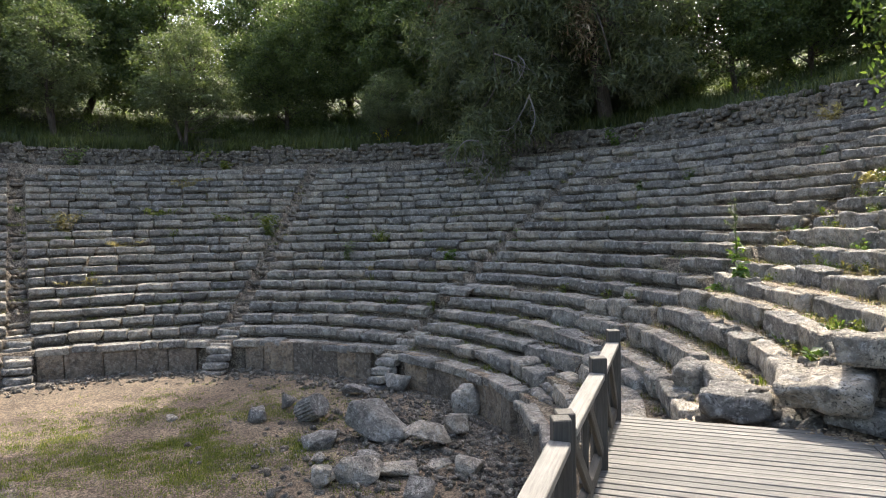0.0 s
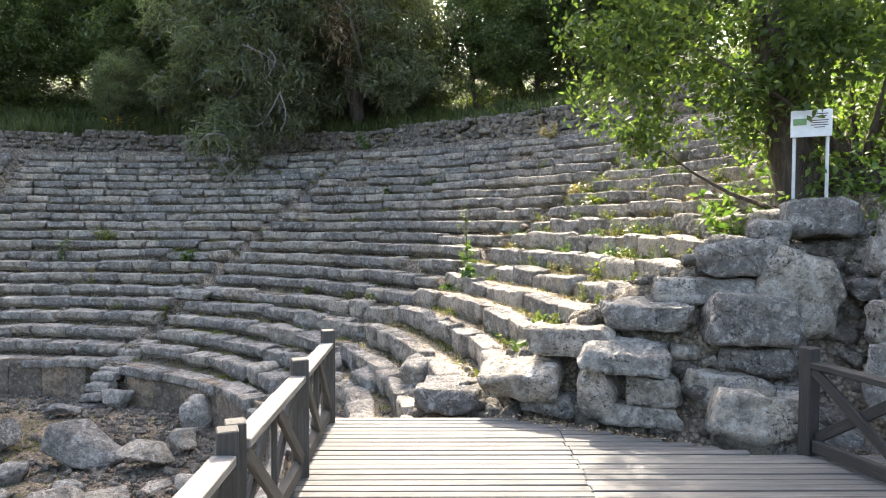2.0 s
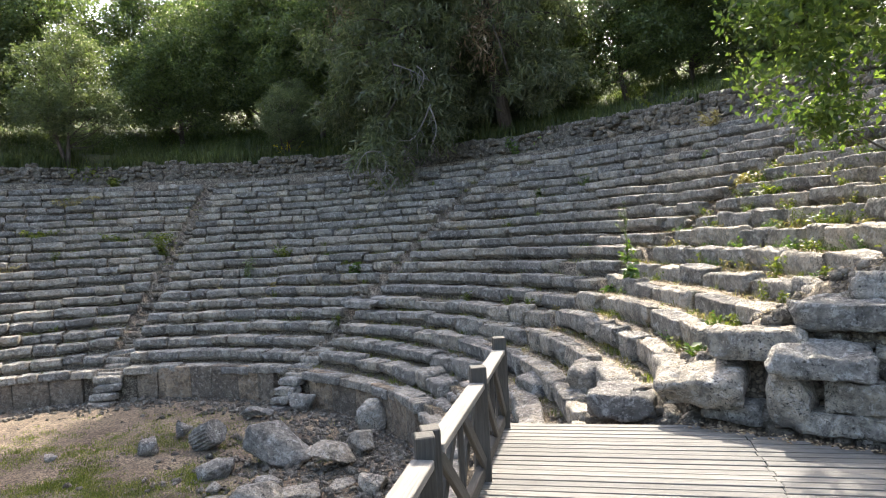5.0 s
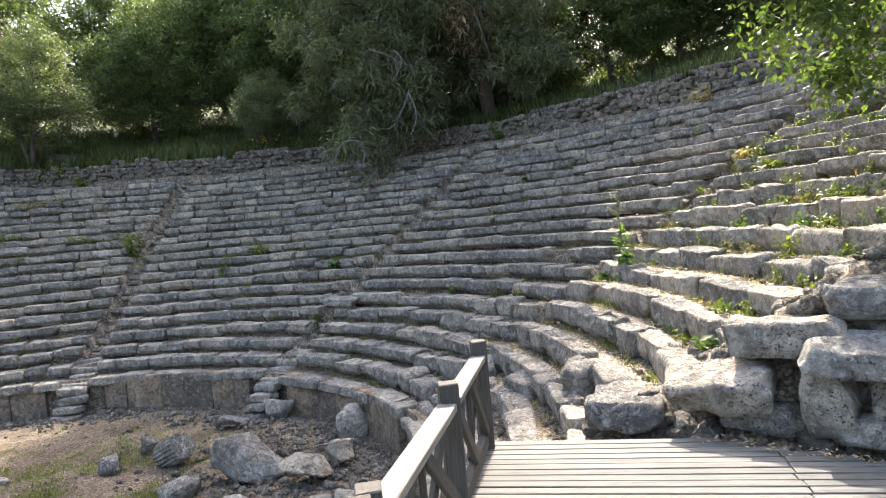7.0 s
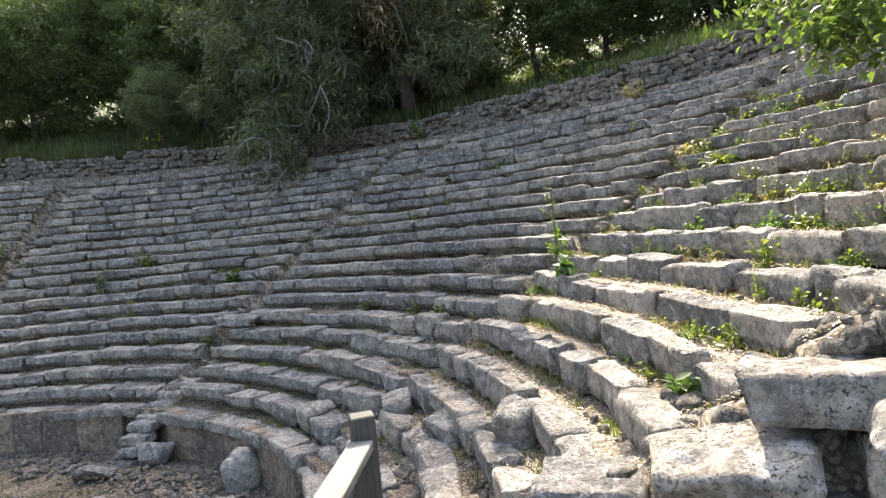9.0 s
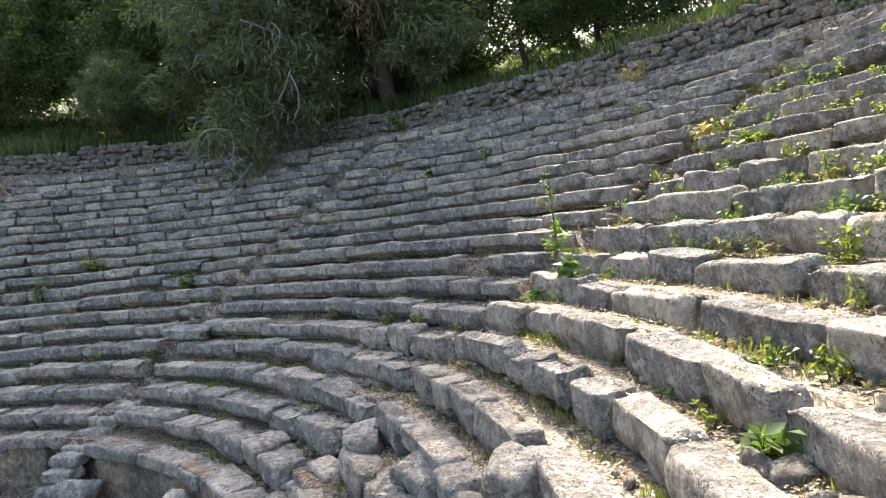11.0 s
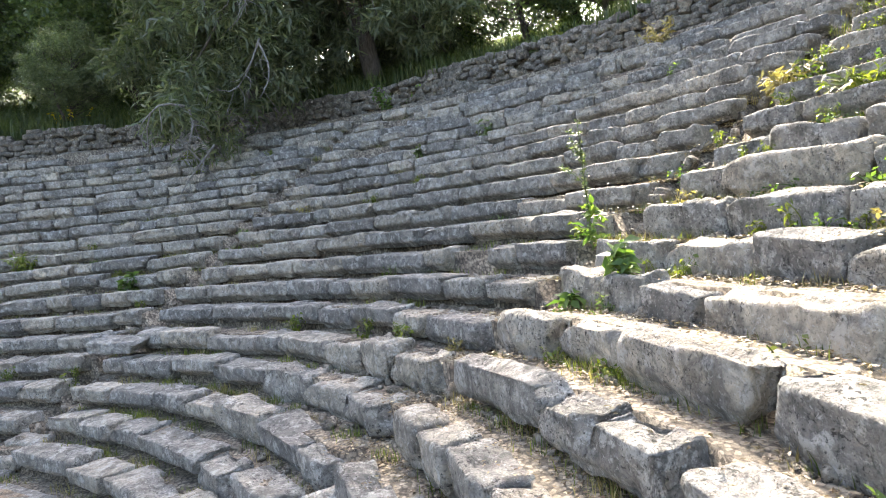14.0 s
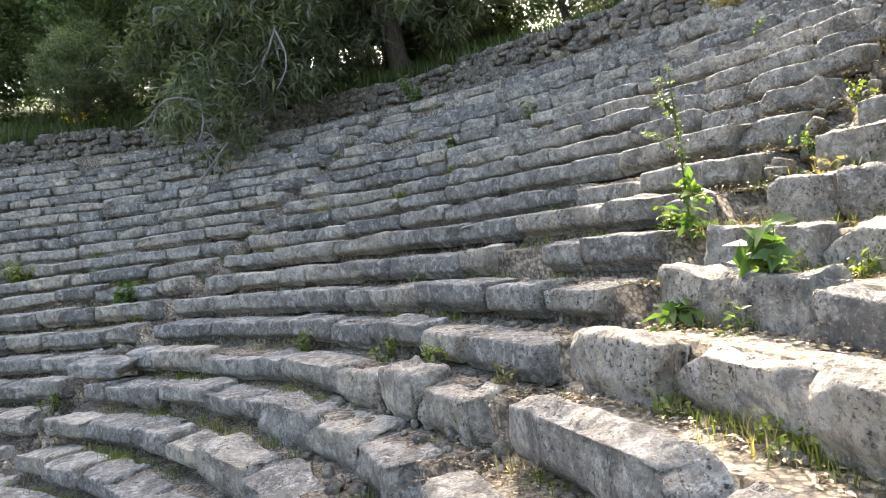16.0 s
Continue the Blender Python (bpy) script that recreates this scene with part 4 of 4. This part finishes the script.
big.matrix_basis = pose(7.62, 5.72, 1.75, 0, 0, 0)


# ---- sign ----
def sign_board(foot, toward):
    """A small white notice on two slim posts; its lettering cannot be read."""
    s = group_of("information_sign", "white information sign with green band on two slim grey posts", "sign", at=foot)
    s.rotation_euler = (0, 0, radians(toward))
    for x in (-0.16, 0.16):
        bm = bmesh.new()
        bmesh.ops.create_cone(bm, segments=10, radius1=0.019, radius2=0.019, depth=1.55, cap_ends=True, matrix=Matrix.Translation((x, 0, 0.72)))
        part("post", bm, POST_METAL, s)
    panel = part("panel", box_mesh("panel", (0.40, 0.022, 0.29), 0.004, SIGN_WHITE), None, s, m=pose(0, -0.028, 1.34))
    part("emblem", box_mesh("emblem", (0.13, 0.004, 0.07), 0, SIGN_GREEN), None, panel, "green picture patch", pose(-0.11, -0.0135, 0.02))
    for i, (wd, zz) in enumerate(((0.16, 0.1), (0.13, 0.075), (0.17, 0.03), (0.15, 0.005), (0.17, -0.02), (0.1, -0.045))):
        part("text_line", box_mesh("text_line", (wd, 0.003, 0.009), 0, SIGN_INK), None, panel, m=pose(0.08, -0.0125, zz))
    return s


sign_board((6.79, 5.44, 1.58), -47)


# ---- weeds, grass and litter ----
def blades(rng, n, height, spread, width=0.012):
    """A tuft of bent grass blades: verts and faces about its foot."""
    vs, fs = [], []
    for i in range(n):
        a, lean = rng.uniform(0, 2 * math.pi), rng.uniform(0.1, 0.7)
        h = height * rng.uniform(0.5, 1.15)
        x, y = rng.normal(0, spread, 2)
        dx, dy = math.cos(a), math.sin(a)
        px, py = -dy * width, dx * width
        b = len(vs)
        vs += [(x - px, y - py, 0), (x + px, y + py, 0), (x + dx * lean * h * 0.35 - px * 0.8, y + dy * lean * h * 0.35 - py * 0.8, h * 0.6),
               (x + dx * lean * h * 0.35 + px * 0.8, y + dy * lean * h * 0.35 + py * 0.8, h * 0.6), (x + dx * lean * h, y + dy * lean * h, h)]
        fs += [(b, b + 1, b + 3, b + 2), (b + 2, b + 3, b + 4)]
    return np.array(vs, np.float32), fs


grng = np.random.default_rng(77)
tufts = [blades(grng, 20, 0.1, 0.05, 0.003) for _ in range(8)]
long_tufts = [blades(grng, 16, 0.42, 0.14, 0.012) for _ in range(8)]
places = []
while len(places) < 5200:
    b = RND.uniform(-65, 104)
    r = R0 + (ROWS_UP + 1.9) * TREAD + RND.random() ** 1.6 * 10
    p = polar(r, b)
    if nz(p.x, p.y, 4, 0.35) + RND.uniform(-0.3, 0.3) < -0.12:
        continue
    places.append((RND.randrange(8), pose(p.x, p.y, ground_z(p.x, p.y) - 0.02, 0, 0, RND.uniform(0, 360)) @ Matrix.Scale(RND.uniform(0.6, 1.5), 4)))
scattered("hill_grass", long_tufts, places, BANK_GRASS, "long green grass on the bank above the rubble wall", "grass", False)
places, dry = [], []
while len(places) < 1500:
    k = RND.randrange(1, ROWS_UP)
    b = RND.uniform(-50, 108)
    if nz(b * 0.05, k * 0.4, 8) + RND.uniform(-0.35, 0.35) < 0.26 and not (b > 80 and RND.random() < 0.14):
        continue
    r = R0 + k * TREAD + (RND.uniform(-0.06, -0.01) if RND.random() < 0.5 else RND.uniform(0.45, 0.56))
    p = polar(r, b)
    if on_deck(p.x, p.y, 0.2):
        continue
    at = k if r > R0 + k * TREAD else k - 1
    z = row_z(at) + wedge_lift(at, b) - 0.06
    it = (RND.randrange(8), pose(p.x, p.y, z, 0, 0, RND.uniform(0, 360)) @ Matrix.Scale(RND.uniform(0.5, 1.5), 4))
    (dry if RND.random() < 0.3 else places).append(it)
scattered("tread_grass", tufts, places, GRASS, "small green grass tufts growing between the stones", "grass", False)
scattered("dry_tread_grass", tufts, dry, STRAW, "small dry straw-coloured tufts between the stones", "grass", False)

short = [blades(grng, 22, 0.05, 0.07, 0.004) for _ in range(6)]
places = []
while len(places) < 3000:
    p = Vector((RND.gauss(-5.0, 1.9), RND.gauss(12.4, 1.7), 0))
    if bearing(p.x, p.y)[1] > R0 - 0.5 or nz(p.x, p.y, 2, 0.7) + RND.uniform(-0.35, 0.35) < 0:
        continue
    places.append((RND.randrange(6), pose(p.x, p.y, ground_z(p.x, p.y) - 0.005, 0, 0, RND.uniform(0, 360)) @ Matrix.Scale(RND.uniform(0.6, 1.3), 4)))
scattered("orchestra_grass", short, places, GRASS, "short thin green grass patch on the orchestra floor", "grass", False)

# fallen dry leaves, thick on the sunny wedge and by the block wall
spots = []
while len(spots) < 34000:
    if RND.random() < 0.62:
        k, b = RND.randrange(2, 14), RND.uniform(76, 109)
        r = R0 + k * TREAD + (RND.uniform(0.34, 0.6) if RND.random() < 0.9 else RND.uniform(0.02, 0.3))
        p = polar(r, b)
        z = row_z(k) + wedge_lift(k, b) + (0.005 if (r - R0 - k * TREAD) < 0.3 else -0.035)
    elif RND.random() < 0.35:
        k, b = RND.uniform(0, 12), 79.3 + RND.gauss(0, 1.6)
        p = polar(R0 + k * TREAD, b)
        z = ground_z(p.x, p.y) + 0.01
    else:
        j = RND.randrange(0, 5)
        q = WALL_LINE[j].lerp(WALL_LINE[j + 1], RND.random()) + Vector((0.82, 0.45)) * RND.uniform(-0.25, 2.0)
        p = Vector((q.x, q.y, 0))
        back = DECK_O - p
        if wall_side(q.x, q.y) < 0.36 and not (back.dot(DU) > 0.05 and -back.dot(DV) < deck_reach(back.dot(DU)) + 0.15):
            continue
        z = max(ground_z(q.x, q.y), 0.0 if on_deck(q.x, q.y) else -9) + 0.02
    if p.y < 6.1 and on_deck(p.x, p.y) and z > 0.3:
        continue
    spots.append((p.x, p.y, z + RND.uniform(0, 0.025), RND.uniform(0.4, 1.0)))
spots = np.array(spots)
lrng = np.random.default_rng(5)
v, f = leaf_cloud(spots, leaf_shape(0.052, 0.026, 0.8), lrng, 0.0)
flat = v.reshape(-1, 5, 3)
flat[:, :, 2] = spots[:, None, 2] + (flat[:, :, 2] - spots[:, None, 2]) * 0.45
tagged(part("fallen_leaves", cloud_mesh("fallen_leaves", flat.reshape(-1, 3), f, LITTER), None), "dry brown fallen leaves on the treads and along the wall", "leaf litter", kind="stuff")


def rosette(name, label, height, spread, n, shape, mat, seed, x, y, z, category="plant"):
    """A leafy weed: upright stems with leaves set round them."""
    rng = np.random.default_rng(seed)
    top = group_of(name, label, category, at=(x, y, z))
    bm = bmesh.new()
    pts = []
    stems = max(3, n // 22)
    for i in range(stems):
        e = Vector((rng.normal(0, spread * 0.7), rng.normal(0, spread * 0.7), height * rng.uniform(0.6, 1.0)))
        line = limb(bm, (rng.normal(0, 0.02), rng.normal(0, 0.02), -0.03), e, 0.006, 0.003, rng, 0.08, 5, 4)
        pts += line
    tagged(part("stalk", bm, mat, top), kind="stuff")
    idx = rng.integers(0, len(pts), n)
    spots = np.array([(*(pts[i] + Vector(rng.normal(0, 0.02, 3))), rng.uniform(0.6, 1.25)) for i in idx])
    v, f = leaf_cloud(spots, shape, rng, 0.25)
    part("leaves", cloud_mesh("leaves", v, f, mat), None, top)
    return top


def on_row(k, deg, back=0.0):
    p = polar(R0 + k * TREAD + back, deg)
    return p.x, p.y


def tall_mullein(x, y, z):
    """A tall thin flower spike with a few side shoots over a leafy base."""
    rng = np.random.default_rng(61)
    top = group_of("tall_weed", "tall thin grey-green flower spike growing from a stair", "plant", at=(x, y, z))
    bm = bmesh.new()
    main = limb(bm, (0, 0, -0.05), (-0.03, 0.02, 1.28), 0.011, 0.004, rng, 0.015, 12, 5)
    pts = main[2:]
    for s in range(5):
        a = main[5 + s]
        pts += limb(bm, a, a + Vector((rng.normal(0, 0.12), rng.normal(0, 0.12), 0.22)), 0.005, 0.002, rng, 0.1, 5, 4)[1:]
    part("stem", bm, OLIVE_LEAF, top)
    spots = np.array([(*(pts[rng.integers(len(pts))] + Vector(rng.normal(0, 0.012, 3))), rng.uniform(0.5, 1.1)) for _ in range(420)])
    v, f = leaf_cloud(spots, leaf_shape(0.05, 0.024), rng, -0.4)
    tagged(part("flower_spike", cloud_mesh("flower_spike", v, f, OLIVE_LEAF), None, top), kind="stuff")
    spots = np.array([(rng.normal(0, 0.05), rng.normal(0, 0.05), rng.uniform(0, 0.45), rng.uniform(0.6, 1.2)) for _ in range(60)])
    v, f = leaf_cloud(spots, leaf_shape(0.17, 0.06), rng, -0.1)
    part("leaves", cloud_mesh("leaves", v, f, BRIGHT_LEAF), None, top)


mx, my = on_row(8.6, 78.6)
tall_mullein(mx, my, row_z(8.2) - 0.1)
LEAFY = leaf_shape(0.15, 0.075)
SMALL = leaf_shape(0.05, 0.028)
FINE = leaf_shape(0.07, 0.02)
LONG = leaf_shape(0.17, 0.05)
lx, ly = on_row(7.35, 84.3)
rosette("leafy_weed", "bright green broad-leaved weed in front of a seat block", 0.36, 0.13, 110, LEAFY, BRIGHT_LEAF, 62, lx, ly, row_z(7) + 0.01)


def weed(k, deg, height, spread, n, shape, mat, seed, label="small bright green weed between seat blocks", back=-0.05):
    x, y = on_row(k, deg, back)
    rosette("weed", label, height, spread, n, shape, mat, seed, x, y, row_z(k - 1) + wedge_lift(k - 1, deg) - 0.05)


weed(7, 81.8, 0.22, 0.1, 70, LEAFY, BRIGHT_LEAF, 70)
weed(7, 84.2, 0.16, 0.14, 90, FINE, OAK_LEAF, 71, "dark green narrow-leaved weed under a seat block")
weed(8, 34.7, 0.42, 0.17, 170, LEAFY, BRIGHT_LEAF, 72)
weed(10, 20.2, 0.5, 0.25, 240, LONG, GRASS, 73, "bright yellow-green weed clump on the seats")
weed(11, 1.4, 0.95, 0.33, 420, LONG, GRASS, 74, "tall yellow-green bushy weed on the seats")
weed(8, 16.9, 0.7, 0.14, 150, LONG, OLIVE_LEAF, 75)
weed(12, -27.2, 0.8, 0.4, 420, LONG, STRAW, 76, "dry straw-coloured weed clump on the seats")
weed(16, 57.6, 0.32, 0.16, 80, LEAFY, OAK_LEAF, 77)
weed(15, 53.0, 0.35, 0.15, 80, LEAFY, OAK_LEAF, 78)
weed(8, 63.7, 0.24, 0.1, 50, FINE, BRIGHT_LEAF, 79)
weed(6, 84.6, 0.14, 0.14, 80, SMALL, GRASS, 80)
weed(6, 88.0, 0.14, 0.2, 120, SMALL, GRASS, 81)
weed(6, 98.6, 0.16, 0.22, 140, SMALL, BRIGHT_LEAF, 82)
weed(6, 101.4, 0.18, 0.16, 90, FINE, GRASS, 83)
weed(6, 104.6, 0.2, 0.12, 70, LEAFY, BRIGHT_LEAF, 84)
weed(9, 86.6, 0.2, 0.12, 110, SMALL, GRASS, 85, "yellow-green weed growing on a seat tread")
weed(9, 90.5, 0.16, 0.12, 90, SMALL, GRASS, 86)
weed(9, 97.5, 0.26, 0.12, 120, SMALL, GRASS, 87)
weed(11, 82.4, 0.28, 0.25, 160, SMALL, GRASS, 88)
weed(11, 95.0, 0.34, 0.15, 130, SMALL, BRIGHT_LEAF, 89)
weed(12, 88.8, 0.26, 0.35, 220, SMALL, GRASS, 90)
weed(13, 84.0, 0.3, 0.4, 432, LONG, GRASS, 91)
weed(14, 79.8, 0.3, 0.3, 360, LONG, STRAW, 92, "dry reddish weed patch on the seats")
weed(14, 88.0, 0.26, 0.35, 200, SMALL, GRASS, 93)
weed(17, 70.0, 0.3, 0.2, 100, SMALL, BRIGHT_LEAF, 94)
weed(10, 102.0, 0.3, 0.2, 140, SMALL, BRIGHT_LEAF, 95)
weed(12, 100.5, 0.55, 0.4, 260, LEAFY, BRIGHT_LEAF, 96, "leafy green shrub growing at the end of the seats")
weed(11, 104.5, 0.5, 0.35, 220, LEAFY, BRIGHT_LEAF, 97, "leafy green shrub growing at the end of the seats")
weed(18, -12.6, 0.45, 0.7, 432, LONG, STRAW, 98, "dry orange-brown weed patch on the upper seats")
weed(21, -8.5, 0.5, 0.35, 288, LONG, GRASS, 99)
weed(22, -26.7, 0.9, 0.7, 320, LEAFY, OAK_LEAF, 100, "dark green shrub on the upper rows")
weed(21, 66.0, 0.5, 0.3, 252, LONG, STRAW, 101, "dry straw-coloured tall grass on the top row")
weed(13, -5.0, 0.35, 0.5, 288, LONG, GRASS, 102)
weed(14, -16.0, 0.3, 0.8, 360, LONG, GRASS, 103)
weed(10, -20.0, 0.3, 0.7, 288, LONG, STRAW, 104, "dry straw-coloured weeds on the seats")
weed(6, -24.0, 0.3, 0.7, 288, LONG, STRAW, 105, "dry straw-coloured weeds on the seats")


# small weeds scattered along the sunny wedge, copied from a few grown kinds
kinds = []
for i, (h, sp, n, shape, mat, lab) in enumerate(((0.22, 0.09, 120, SMALL, GRASS, "small yellow-green weed rooted between seat blocks"),
                                                 (0.16, 0.16, 150, SMALL, BRIGHT_LEAF, "low spreading green weed rooted between seat blocks"),
                                                 (0.3, 0.07, 90, FINE, GRASS, "upright yellow-green weed rooted between seat blocks"),
                                                 (0.14, 0.12, 90, SMALL, STRAW, "small dry straw-coloured weed between seat blocks"))):
    x, y = on_row(9 + i, 93.0 + 2 * i, -0.05)
    kinds.append(rosette("weed", lab, h, sp, n, shape, mat, 140 + i, x, y, row_z(8 + i) - 0.05))
for i in range(150):
    k = RND.randrange(7, 19) if i < 110 else RND.randrange(4, 20)
    deg = (RND.uniform(79, min(106, row_end(k) - 1)) if i < 110 else RND.uniform(-35, 78))
    x, y = on_row(k, deg, RND.uniform(-0.09, -0.03))
    src = kinds[RND.choice((0, 0, 1, 1, 2, 3))]
    tagged(copy_thing(src, pose(x, y, row_z(k - 1) - 0.05, 0, 0, RND.uniform(0, 360)) @ Matrix.Scale(RND.uniform(0.7, 1.4), 4)), group="weeds on the seats")


def hill_bush(x, y, h, spread, n, mat, seed, label):
    rosette("bush", label, h, spread, n, LEAFY, mat, seed, x, y, ground_z(x, y) - 0.05, "bush")


hill_bush(6.9, 25.6, 0.9, 0.5, 200, BRIGHT_LEAF, 120, "sunlit bright green bush above the rubble wall")
hill_bush(-2.6, 31.7, 0.8, 0.4, 160, FLOWER, 121, "yellow-flowering bush above the rubble wall")
hill_bush(11.9, 23.5, 0.8, 1.0, 260, GRASS, 122, "green grassy bush above the rubble wall")
hill_bush(-11.6, 31.0, 0.8, 0.7, 240, GRASS, 123, "sunlit yellow-green bush under the young tree")
FL = leaf_shape(0.035, 0.03)
fx, fy = on_row(5.85, 104.6)
rosette("yellow_flower", "small yellow flower beside a seat block", 0.14, 0.05, 24, FL, FLOWER, 130, fx, fy, row_z(5) - 0.03)


# undergrowth on the slope behind the wall and at the end of the upper rows
def undergrowth(n, pick, seed, mat, label):
    rng = np.random.default_rng(seed)
    spots = []
    while len(spots) < n:
        x, y = pick(rng)
        h = max(0.25, 1.0 + 0.9 * nz(x, y, 6, 0.5))
        z = ground_z(x, y)
        for i in range(46):
            spots.append((x + rng.normal(0, 0.28), y + rng.normal(0, 0.28), z + abs(rng.normal(0, 0.42)) * h, rng.uniform(0.6, 1.3)))
    v, f = leaf_cloud(np.array(spots), leaf_shape(0.12, 0.06), rng, 0.2)
    tagged(part("undergrowth", cloud_mesh("undergrowth", v, f, mat), None), label, "undergrowth", kind="stuff")


def back_slope(rng):
    p = polar(R0 + (ROWS_UP + 2) * TREAD + 3.5 + rng.uniform(0, 14), rng.uniform(-60, 95))
    return p.x, p.y


def row_ends(rng):
    k = rng.uniform(12, 24)
    p = polar(R0 + k * TREAD, 106.5 - 2.5 * (k - 11) + abs(rng.normal(0, 7)) + 1)
    return p.x, p.y


undergrowth(60000, back_slope, 201, OAK_LEAF, "dark green undergrowth beneath the trees on the slope")
undergrowth(12000, row_ends, 202, BRIGHT_LEAF, "leafy green undergrowth at the ruined end of the upper rows")
